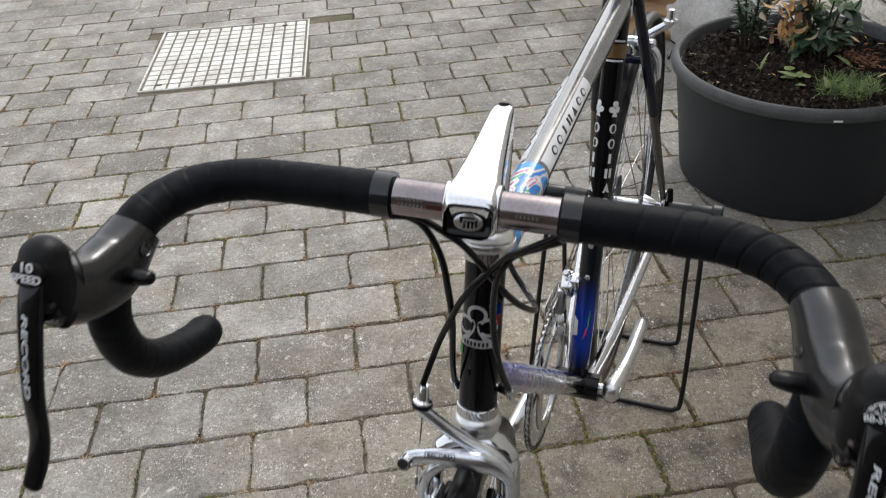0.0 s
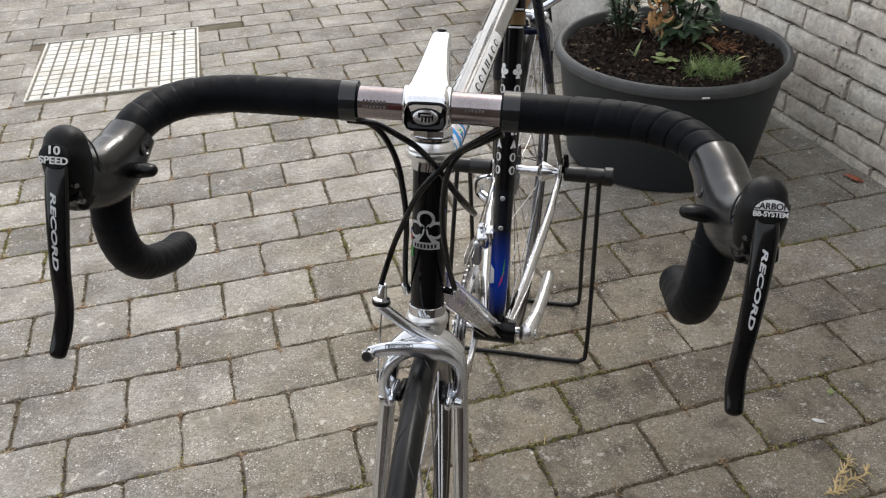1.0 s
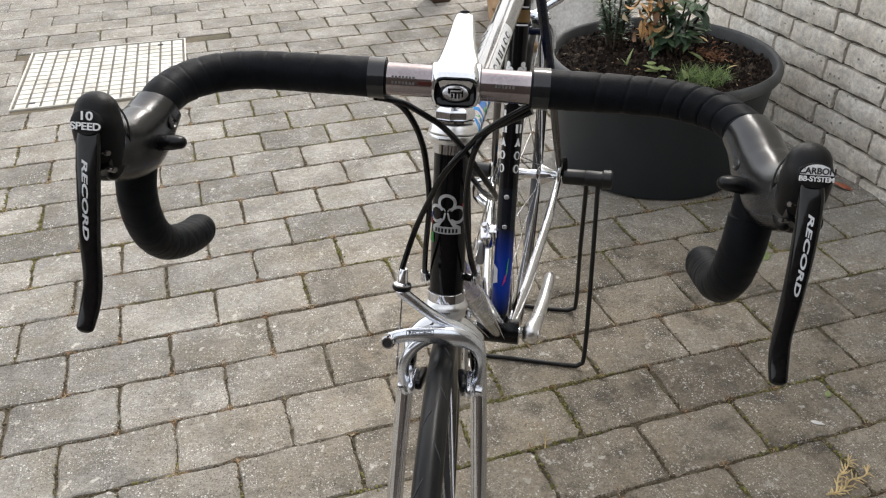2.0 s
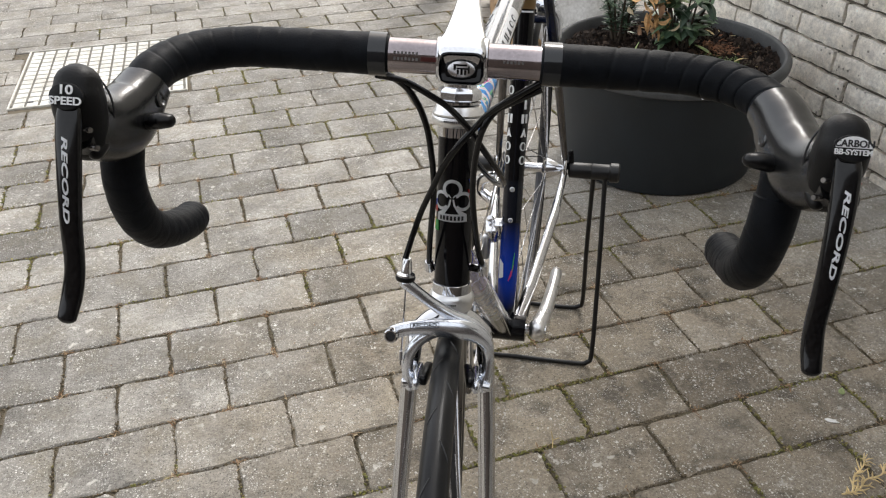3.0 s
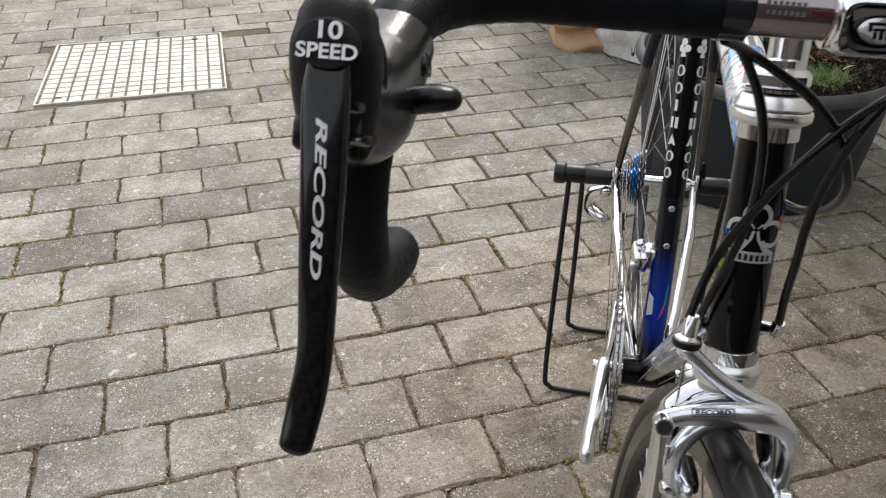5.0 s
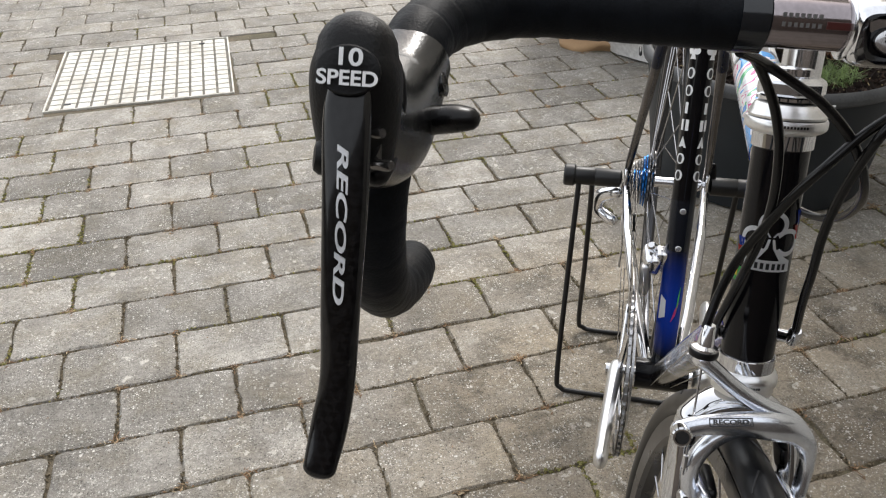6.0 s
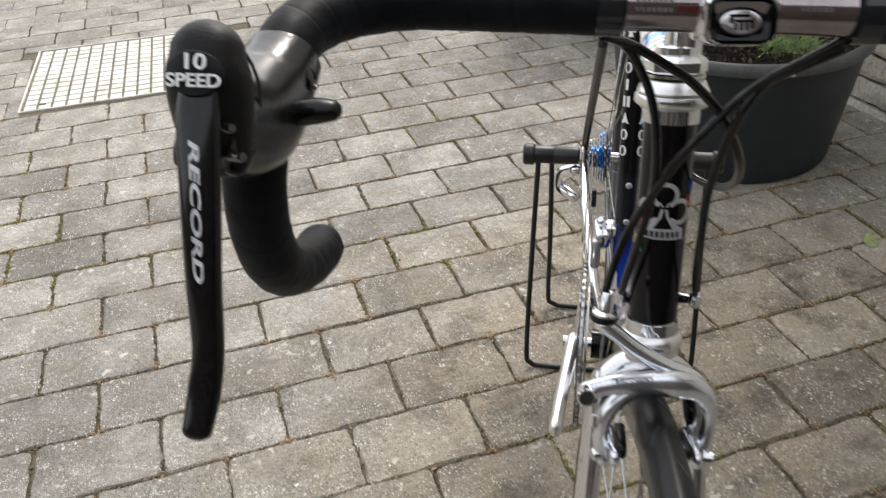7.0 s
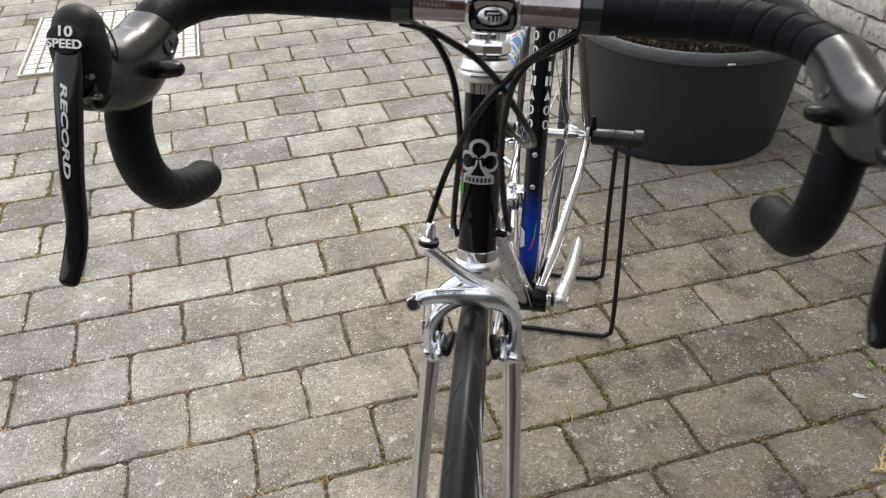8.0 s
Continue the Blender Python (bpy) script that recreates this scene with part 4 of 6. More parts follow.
for sx in (-1, 1):
    part("bar_tape", wound_tape(sx), M_TAPE, bike, "black padded bar tape wound in overlapping turns", m=BAR)
    part("finishing_tape", tube(BAR @ V((sx * 0.0555, CL[1], CL[2])), BAR @ V((sx * 0.068, CL[1], CL[2])), 0.0157, n=32), M_GLOSSTAPE, bike, "shiny black finishing tape")
    if sx > 0:
        root = [(0.2034, -0.1410, 0.1208, 0.0160, 0.0160), (0.2066, -0.152, 0.1140, 0.0168, 0.0176), (0.2086, -0.162, 0.1055, 0.0173, 0.0200), (0.2100, -0.172, 0.0980, 0.0172, 0.0222)]
    else:
        root = [(-0.2068, -0.1555, 0.1115, 0.0156, 0.0156), (-0.2088, -0.1645, 0.1035, 0.0162, 0.0186), (-0.2102, -0.174, 0.0965, 0.0165, 0.0216)]
    lever = part("brake_lever", sweep(glide(root + [ (sx * 0.2112, -0.186, 0.0918, 0.0164, 0.0224), (sx * 0.2128, -0.200, 0.0905, 0.0157, 0.0214), (sx * 0.2148, -0.214, 0.0930, 0.0143, 0.0205), (sx * 0.216, -0.2265, 0.0970, 0.0130, 0.0188), (sx * 0.216, -0.234, 0.0985, 0.0100, 0.0150)], 6), 36, power=2.35), M_RUBBER, bike, "black rubber brake hood with a carbon lever", m=BAR)
    part("nose", sweep(rounded(glide([(sx * 0.216, -0.224, 0.084, 0.0125, 0.0095), (sx * 0.216, -0.2275, 0.100, 0.0145, 0.0125), (sx * 0.216, -0.2295, 0.112, 0.0148, 0.0135), (sx * 0.216, -0.2285, 0.1195, 0.0130, 0.0125)], 6), 5), 28, up=(0, 1, 0), power=2.3), M_CAP, lever, "grained black nose of the hood", m=BAR)
    part("seam", sweep([(sx * 0.2158 + 0.0141 * math.cos(w), -0.2165 - 0.0008 * math.sin(w), 0.104 + 0.0208 * math.sin(w), 0.0007) for w in np.linspace(0, 2 * math.pi, 33)[:-1]], 6, closed=True, up=(0, 1, 0)), M_INK, lever, m=BAR)
    q = 0.003 if sx < 0 else 0.0
    BL = [(sx * 0.216, -0.2385, 0.112, 0.0068, 0.0036), (sx * 0.216, -0.2435, 0.100, 0.0076, 0.0042), (sx * 0.2148, -0.2500, 0.075, 0.0072, 0.0044), (sx * 0.2132 - q * 0.5, -0.2535, 0.045, 0.0064, 0.0044), (sx * 0.2122 - q, -0.2530, 0.018, 0.0059, 0.0044), (sx * 0.2124 - q * 1.6, -0.2550, 0.003 - q * 0.6, 0.0062, 0.0042), (sx * 0.2126 - q * 2.2, -0.2600, -0.0085 - q * 1.3, 0.0056, 0.0036)]
    blade = part("lever_blade", sweep(rounded(glide(BL, 8), 6), 24, up=(0, 1, 0), power=2.4), M_CARBON, lever, "glossy carbon lever blade", m=BAR)
    part("thumb_lever", sweep(rounded(glide([(sx * 0.203, -0.181, 0.0905, 0.0070, 0.0062), (sx * 0.194, -0.1835, 0.0922, 0.0064, 0.0056), (sx * 0.1865, -0.1850, 0.0935, 0.0066, 0.0054), (sx * 0.1815, -0.1852, 0.0938, 0.0056, 0.0046)], 4)), 16), M_BLACK, lever, "small black thumb lever", m=BAR)
    part("pivot_boss", lathe([(0.0054, -0.006), (0.0058, -0.002), (0.0058, 0.003), (0.0046, 0.0048), (0.0030, 0.0052)], 20, BAR @ along((sx * 0.2228, -0.236, 0.0865), (sx, -0.25, 0.1))), M_CAP, lever, "round black pivot boss")
    part("shift_paddle", sweep(rounded(glide([(sx * 0.209, -0.218, 0.089, 0.006, 0.005), (sx * 0.2085, -0.225, 0.084, 0.006, 0.005), (sx * 0.2088, -0.229, 0.0805, 0.005, 0.004)], 4)), 12, up=(0, 1, 0)), M_BLACK, lever, m=BAR)
    for x, y, z, r in ((0.2070, -0.2385, 0.0962, 0.0020), (0.2040, -0.2375, 0.0858, 0.0019)):
        part("screw", lathe([(r, -0.006), (r, 0.001), (r * 0.75, 0.002)], 16, BAR @ along((sx * x, y, z), (-sx, -0.75, 0.15))), M_STAY, lever, "small dark bright-edged pin")
    part("boss", lathe([(0.0048, -0.001), (0.0048, 0.001), (0.0036, 0.0016), (0.0028, 0.0006)], 16, BAR @ along((sx * 0.1932, -0.168, 0.1035), (-sx, -0.1, 0.25))), M_RUBBER, lever, "round boss under the hood rubber")
    face = BAR @ pose(sx * 0.216, -0.2438, 0.1155, 78, 0, 0)
    if sx < 0:
        part("plate", lathe([(0.0098, -0.002), (0.0098, 0.0002), (0.0092, 0.0006)], 24, face @ Matrix.Diagonal((1.0, 0.78, 1, 1))), M_CAP, lever)
        lettering("10", 0.0072, face @ pose(0.0, 0.0036, 0.0008) @ Matrix.Diagonal((1.25, 1, 1, 1)), M_WHITE, lever)
        lettering("SPEED", 0.0062, face @ pose(0.0, -0.0026, 0.0008) @ Matrix.Diagonal((1.12, 1, 1, 1)), M_WHITE, lever)
    else:
        part("plate", lathe([(0.0104, -0.002), (0.0104, 0.0002), (0.0098, 0.0006)], 28, face @ Matrix.Diagonal((1.0, 0.72, 1, 1))), M_CAP, lever)
        half = bmesh.new()
        arc = [(0.0098 * math.cos(w), 0.0066 * math.sin(w)) for w in np.linspace(0.06, math.pi - 0.06, 19)]
        for z in (0.0002, 0.0009):
            half.faces.new([half.verts.new((x, y, z)) for x, y in arc])
        part("name_plate", half, M_WHITE, lever, "white half-oval plate with black words", m=face, smooth=False)
        lettering("CARBON", 0.0052, face @ pose(0.0, 0.0026, 0.0009), M_INK, lever)
        lettering("BB-SYSTEM", 0.0042, face @ pose(0.0, -0.0020, 0.0008), M_WHITE, lever)
    inscribe(blade, glide(BL, 8))

# cables
CAB = {
    "front_brake_cable": [STEER @ V(p) for p in ((0.064, -0.090, 0.120), (0.044, -0.086, 0.107), (0.028, -0.076, 0.0945), (0.016, -0.067, 0.080), (0.003, -0.0655, 0.0645), (-0.008, -0.0575, 0.046), (-0.017, -0.0475, 0.025), (-0.026, -0.039, 0.003), (-0.033, -0.037, -0.019), (-0.0388, -0.0405, -0.040))],
    "gear_cable": [STEER @ V(p) for p in ((-0.054, -0.090, 0.122), (-0.046, -0.079, 0.117), (-0.036, -0.066, 0.107), (-0.027, -0.061, 0.092), (-0.021, -0.058, 0.075), (-0.018, -0.055, 0.057), (-0.016, -0.049, 0.037), (-0.016, -0.040, 0.016), (-0.018, -0.028, -0.007), (-0.020, -0.014, -0.031), (-0.0215, 0.004, -0.058))],
    "gear_cable.001": [STEER @ V(p) for p in ((0.064, -0.086, 0.114), (0.046, -0.080, 0.104), (0.031, -0.0745, 0.0945), (0.022, -0.0725, 0.080), (0.018, -0.063, 0.061), (0.016, -0.052, 0.040), (0.016, -0.042, 0.018), (0.018, -0.033, -0.004), (0.021, -0.019, -0.029), (0.0265, -0.002, -0.056))],
    "rear_brake_cable": [STEER @ V(p) for p in ((-0.056, -0.092, 0.120), (-0.044, -0.078, 0.116), (-0.034, -0.069, 0.1115), (-0.018, -0.0665, 0.1025), (-0.005, -0.066, 0.0945), (0.010, -0.066, 0.080), (0.022, -0.060, 0.063), (0.032, -0.045, 0.046), (0.039, -0.020, 0.030), (0.041, 0.006, 0.018), (0.036, 0.032, 0.012), (0.026, 0.048, 0.016), (0.014, 0.056, 0.028), (0.004, 0.070, 0.040))],
}
for name, pts in CAB.items():
    part(name, sweep(glide([(*p, 0.0026) for p in pts], 8), 10), M_CABLE, bike, "black cable housing")
for key, sx in (("gear_cable", -1), ("gear_cable.001", 1)):
    e = CAB[key][-1]
    part("cable_stop", lathe([(0.0032, -0.004), (0.0042, -0.002), (0.0042, 0.008), (0.002, 0.010)], 14, along(e, (0, 0.35, -1))), M_CHROME, bike, "chromed cable stop")
    part("stop_boss", tube(e + V((0, 0.004, -0.006)), e + V((-sx * 0.02, 0.016, -0.012)), 0.0042), M_CHROME, bike)
    part("bare_cable", tube(e, BB + V((sx * 0.012, 0, -0.022)), 0.0007, n=6), M_SPOKE, bike)

# front brake
cal = part("front_brake", sweep(rounded(glide([(-0.047, -0.049, -0.103, 0.0062, 0.0058), (-0.036, -0.049, -0.0990, 0.0062, 0.0052), (-0.014, -0.048, -0.0965, 0.0075, 0.0060), (0.008, -0.045, -0.0985, 0.0090, 0.0066), (0.0225, -0.040, -0.1035, 0.0080, 0.0068), (0.0325, -0.035, -0.114, 0.0064, 0.0064), (0.0358, -0.033, -0.128, 0.0052, 0.0052), (0.0345, -0.034, -0.146, 0.0048, 0.0048), (0.0325, -0.036, -0.158, 0.0048, 0.0048)], 6)), 18, up=(0, -1, 0)), M_BRAKE, bike, "polished silver dual-pivot brake caliper", m=STEER)
part("cable_arm", sweep(rounded(glide([(-0.0375, -0.041, -0.060, 0.0055, 0.006), (-0.029, -0.040, -0.067, 0.005, 0.0052), (-0.014, -0.036, -0.080, 0.005, 0.0058), (0.004, -0.034, -0.091, 0.0052, 0.0068), (0.022, -0.033, -0.099, 0.005, 0.0058), (0.034, -0.032, -0.112, 0.0048, 0.005)], 6)), 16, up=(0, -1, 0)), M_BRAKE, cal, m=STEER)
part("inner_arm", sweep(rounded(glide([(0.006, -0.040, -0.100, 0.006, 0.007), (-0.012, -0.040, -0.104, 0.0056, 0.0062), (-0.026, -0.041, -0.114, 0.0054, 0.0058), (-0.0345, -0.041, -0.130, 0.0054, 0.0054), (-0.034, -0.040, -0.150, 0.005, 0.0048), (-0.032, -0.040, -0.158, 0.005, 0.005)], 6)), 16, up=(0, -1, 0)), M_BRAKE, cal, m=STEER)
part("pivot_bolt", lathe([(0.0062, 0), (0.0062, 0.007), (0.0052, 0.008), (0.0042, 0.008), (0.0036, 0.004)], 20, STEER @ along((-0.047, -0.052, -0.103), (-0.1, -1, 0.15))), M_CHROME, cal, "bright pivot bolt with a hollow head")
part("pivot_hole", lathe([(0.0038, 0), (0.0038, 0.0006)], 16, STEER @ along((-0.0475, -0.0596, -0.1018), (-0.1, -1, 0.15))), M_INK, cal)
part("adjuster", lathe([(0.005, -0.012), (0.005, -0.008), (0.0078, -0.007), (0.0078, -0.0015), (0.005, 0), (0.0036, 0.012), (0.0032, 0.0125)], 20, STEER @ along((-0.0375, -0.041, -0.050), (0.08, 0, 1))), M_ALU, cal, "barrel adjuster with a black ring")
part("adjuster_ring", lathe([(0.0082, -0.007), (0.0086, -0.0055), (0.0086, -0.004), (0.0082, -0.003)], 20, STEER @ along((-0.0375, -0.041, -0.050), (0.08, 0, 1))), M_BLACK, cal)
part("brake_wire", tube(STEER @ V((-0.0375, -0.041, -0.062)), STEER @ V((-0.0405, -0.046, -0.135)), 0.0007, n=6), M_SPOKE, cal)
part("wire_end", tube(STEER @ V((-0.0402, -0.0455, -0.122)), STEER @ V((-0.0404, -0.046, -0.130)), 0.0016, n=8), M_SATIN, cal)
NAME = STEER @ pose(-0.0195, -0.0535, -0.0929, -32, -5, 0) @ pose(0, 0, 0, 90)
lettering("RECORD", 0.0040, NAME @ Matrix.Diagonal((1.3, 1, 1, 1)), M_INK, cal)
for x, y, w, h in ((0, 0.0024, 0.0245, 0.0004), (0, -0.0024, 0.0245, 0.0004), (-0.0122, 0, 0.0004, 0.0048), (0.0122, 0, 0.0004, 0.0048)):
    part("lettering_frame", rbox((w, h, 0.0006), 0, m=NAME @ pose(x, y, 0)), M_INK, cal)
for sx in (-1, 1):
    part("pad_holder", sweep(rounded(glide([(sx * 0.0262, -0.052, -0.150, 0.0034, 0.0056), (sx * 0.0264, -0.040, -0.151, 0.0042, 0.0066), (sx * 0.0252, -0.016, -0.152, 0.0030, 0.0055)], 4)), 14, power=2.6), M_BRAKE, cal, m=STEER)
    part("brake_pad", sweep(rounded([(sx * 0.0205, -0.042, -0.151, 0.0034, 0.0048), (sx * 0.0195, -0.030, -0.152, 0.0040, 0.0054), (sx * 0.0180, -0.012, -0.153, 0.0040, 0.0054)], 3), 14, power=3.5), M_BLACK, cal, "black brake pad", m=STEER)
    part("pad_bolt", lathe([(0.0046, 0), (0.0046, 0.006), (0.0035, 0.007)], 14, STEER @ along((sx * 0.033, -0.040, -0.154), (sx, -0.2, 0))), M_CHROME, cal)

# fork
part("fork_crown", sweep(rounded(glide([(-0.030, -0.001, -0.1200, 0.0105, 0.0080), (-0.017, 0.001, -0.1105, 0.0130, 0.0095), (0, 0.001, -0.1060, 0.0145, 0.0110), (0.017, 0.001, -0.1105, 0.0130, 0.0095), (0.030, -0.001, -0.1200, 0.0105, 0.0080)], 5)), 20), M_CHROME, bike, "chromed fork crown", m=STEER)
for sx in (-1, 1):
    part("fork_blade", sweep(rounded(glide([(sx * 0.0310, 0.000, -0.123, 0.0074, 0.0110), (sx * 0.0340, -0.006, -0.147, 0.0080, 0.0120), (sx * 0.041, -0.022, -0.27, 0.0080, 0.0110), (sx * 0.048, -0.042, -0.435, 0.0065, 0.0070)], 5)), 20, up=(0, 1, 0)), M_CHROME, bike, "straight chromed fork blade", m=STEER)
    part("fork_end", rbox((0.005, 0.022, 0.035), 0.001, 1, STEER @ pose(sx * 0.050, -0.0445, -0.448)), M_CHROME, bike)


def wheel(center, axle, spin, hub_w, label):
    """A 28-inch wheel: tyre, rim, hub and laced spokes."""
    m = along(center, axle)
    ty = part("wheel", sweep([(0.3225 * math.cos(w), 0.3225 * math.sin(w), 0, 0.0118) for w in np.linspace(0, 2 * math.pi, 97)[:-1]], 16, closed=True), M_TYRE, bike, label, m=m)
    rim = [(0.311, -0.0095), (0.3135, -0.0095), (0.3135, -0.008), (0.307, -0.006), (0.307, 0.006), (0.3135, 0.008), (0.3135, 0.0095), (0.311, 0.0095), (0.298, 0.009), (0.2945, 0.005), (0.2945, -0.005), (0.298, -0.009), (0.311, -0.0095)]
    part("rim", lathe(rim, 96, m, cap=False), M_RIM, ty, "dark anodised rim")
    part("hub", lathe([(0.005, -hub_w), (0.009, -hub_w + 0.006), (0.02, -0.030), (0.02, -0.027), (0.0095, -0.02), (0.0085, 0), (0.0095, 0.02), (0.02, 0.027), (0.02, 0.030), (0.009, hub_w - 0.006), (0.005, hub_w)], 24, m), M_ALU, ty, "silver hub")
    for i in range(32):
        s = 1 if i % 2 else -1
        a = 2 * math.pi * i / 32 + spin
        lead = radians(62) * (1 if (i // 2) % 2 else -1)
        p0 = V((0.0185 * math.cos(a + lead), 0.0185 * math.sin(a + lead), s * 0.0285))
        p1 = V((0.296 * math.cos(a), 0.296 * math.sin(a), s * 0.002))
        part("spoke", tube(m @ p0, m @ p1, 0.0010, n=6), M_SPOKE, ty)
    return ty


fw = wheel(AX_F, STEER.to_3x3() @ V((1, 0, 0)), 0.1, 0.048, "front wheel with a narrow black tyre and dark rim")
sipes = along(AX_F, STEER.to_3x3() @ V((1, 0, 0)))
for i in range(64):
    w = 2 * math.pi * i / 64
    s = 1 if i % 2 else -1
    rows = []
    for k in range(5):
        ph = radians(s * (12 + 10 * k))
        a = w + 0.012 * k
        rr = 0.3225 + 0.01185 * math.cos(ph)
        rows.append((rr * math.cos(a), rr * math.sin(a), 0.01185 * math.sin(ph), 0.0006, 0.0004))
    part("tread_groove", sweep(rows, 4, up=(math.cos(w), math.sin(w), 0)), M_INK, fw, m=sipes)
rw = wheel(AX_R, (1, 0, 0), 0.0, 0.062, "rear wheel with a narrow black tyre and dark rim")


def sprocket(r, teeth, x):
    """A toothed steel disc square to the axle."""
    bm = bmesh.new()
    sides = []
    for dx in (-0.0009, 0.0009):
        outer = [bm.verts.new((x + dx, AX_R.y + (r if k % 2 else r - 0.0036) * math.cos(math.pi * k / teeth), AX_R.z + (r if k % 2 else r - 0.0036) * math.sin(math.pi * k / teeth))) for k in range(2 * teeth)]
        inner = [bm.verts.new((x + dx, AX_R.y + 0.017 * math.cos(math.pi * k / teeth), AX_R.z + 0.017 * math.sin(math.pi * k / teeth))) for k in range(2 * teeth)]
        sides.append((outer, inner))
    n = 2 * teeth
    for outer, inner in sides:
        for k in range(n):
            bm.faces.new((outer[k], outer[(k + 1) % n], inner[(k + 1) % n], inner[k]))
    for a, b in ((sides[0][0], sides[1][0]), (sides[0][1], sides[1][1])):
        for k in range(n):
            bm.faces.new((a[k], a[(k + 1) % n], b[(k + 1) % n], b[k]))
    bmesh.ops.recalc_face_normals(bm, faces=bm.faces[:])
    return bm


for i in range(10):
    part("sprocket", sprocket(0.0265 + 0.0027 * i, 13 + i, -0.057 + 0.0041 * i), M_ANODISED if i in (5, 6) else M_SPROCKET, rw, smooth=False)
part("sprocket_carrier", tube(AX_R + V((-0.054, 0, 0)), AX_R + V((-0.020, 0, 0)), 0.0175, n=20), M_ANODISED, rw, "blue anodised sprocket carrier")

# drive train
cr = part("crankset", lathe([(0.086, -0.002), (0.1075, -0.002), (0.1075, 0.002), (0.086, 0.002), (0.086, -0.002)], 53, along((-0.048, BB.y, BB.z), (1, 0, 0)), cap=False), M_SATIN, bike, "silver chainring with a polished crank")
for i in range(53):
    w = 2 * math.pi * i / 53
    part("tooth", rbox((0.003, 0.006, 0.005), 0, m=pose(-0.048, BB.y + 0.1095 * math.cos(w), BB.z + 0.1095 * math.sin(w), math.degrees(w), 0, 0)), M_SATIN, cr, smooth=False)
part("inner_chainring", lathe([(0.066, -0.0015), (0.082, -0.0015), (0.082, 0.0015), (0.066, 0.0015), (0.066, -0.0015)], 39, along((-0.041, BB.y, BB.z), (1, 0, 0)), cap=False), M_SATIN, cr)
for i in range(5):
    w = 2 * math.pi * i / 5 + math.pi
    part("spider_arm", sweep([(-0.055, BB.y, BB.z, 0.008, 0.004), (-0.050, BB.y + 0.092 * math.cos(w), BB.z + 0.092 * math.sin(w), 0.006, 0.003)], 10, up=(1, 0, 0)), M_ALU, cr)
part("crank_arm", sweep(rounded(glide([(-0.058, BB.y, BB.z, 0.0150, 0.011), (-0.062, BB.y - 0.05, BB.z + 0.002, 0.0115, 0.0095), (-0.068, BB.y - 0.12, BB.z + 0.004, 0.0110, 0.0085), (-0.071, BB.y - 0.172, BB.z + 0.006, 0.0125, 0.0085)], 5)), 16, up=(1, 0, 0)), M_CUP, cr, "satin silver drive-side crank arm")
part("axle_bolt", tube(BB + V((-0.072, 0, 0)), BB + V((0.066, 0, 0)), 0.0085), M_CHROME, cr)
part("crank_arm", sweep(rounded(glide([(0.052, BB.y, BB.z, 0.0175, 0.0150), (0.060, BB.y + 0.05, BB.z - 0.003, 0.0132, 0.0118), (0.066, BB.y + 0.12, BB.z - 0.006, 0.0122, 0.0105), (0.069, BB.y + 0.172, BB.z - 0.008, 0.0135, 0.0100)], 5)), 16, up=(1, 0, 0)), M_CUP, bike, "satin silver crank arm without a pedal")
# chain: links round the run between chainring and sprocket
up0, up1 = V((-0.048, BB.y + 0.012, BB.z + 0.109)), V((-0.052, -0.004, AX_R.z + 0.031))
lo0, lo1 = V((-0.048, BB.y + 0.012, BB.z - 0.109)), V((-0.051, -0.01, AX_R.z - 0.165))
run = [up1.lerp(up0, i / 34) for i in range(35)]
run += [V((-0.048, BB.y - 0.109 * math.sin(w), BB.z + 0.109 * math.cos(w))) for w in np.linspace(0.1, math.pi - 0.1, 28)]
run += [lo0.lerp(lo1, i / 30) for i in range(31)]
chain = bmesh.new()
for i, (a, b) in enumerate(zip(run, run[1:])):
    d = (b - a).normalized()
    for sx in (-1, 1):
        off = V((sx * (0.0032 if i % 2 else 0.0024), 0, 0))
        sweep([(*(a + off - d * 0.002), 0.0006, 0.0042), (*(a.lerp(b, 0.5) + off), 0.0006, 0.0032), (*(b + off + d * 0.002), 0.0006, 0.0042)], 6, up=(0, 0.3, 0.9), bm=chain)
part("chain", chain, M_CHAIN, cr, "steel chain")
fd = V((-0.045, BB.y + 0.03, BB.z + 0.125))
der = part("front_derailleur", rbox((0.020, 0.034, 0.030), 0.006, 3, pose(-0.030, BB.y + 0.046, BB.z + 0.150, 18, 0, 8)), M_ALU, bike, "silver front derailleur")
part("linkage", rbox((0.012, 0.024, 0.040), 0.004, 2, pose(-0.036, BB.y + 0.034, BB.z + 0.128, -14, 0, 0)), M_SATIN, der)
part("cable_clamp", lathe([(0.006, 0), (0.006, 0.008), (0.004, 0.010)], 16, along((-0.030, BB.y + 0.046, BB.z + 0.166), (-0.3, -0.5, 1))), M_CHROME, der)
part("mount", rbox((0.014, 0.018, 0.034), 0.003, 2, pose(-0.018, BB.y + 0.046, BB.z + 0.152, 15, 0, 0)), M_ALU, der)
for dx in (-0.0055, 0.0065):
    part("cage_plate", sweep(rounded(glide([(fd.x + dx, fd.y - 0.035, fd.z + 0.008, 0.0009, 0.010), (fd.x + dx, fd.y, fd.z + 0.004, 0.0009, 0.012), (fd.x + dx, fd.y + 0.045, fd.z - 0.008, 0.0009, 0.009)], 4)), 10), M_CHROME, der)
rd = part("rear_derailleur", sweep(rounded(glide([(-0.076, 0.008, 0.352, 0.011, 0.011), (-0.102, 0.030, 0.330, 0.012, 0.013), (-0.106, 0.040, 0.300, 0.011, 0.013), (-0.078, 0.02, 0.290, 0.010, 0.011)], 5)), 16), M_ALU, bike, "silver rear derailleur hanging below the axle")
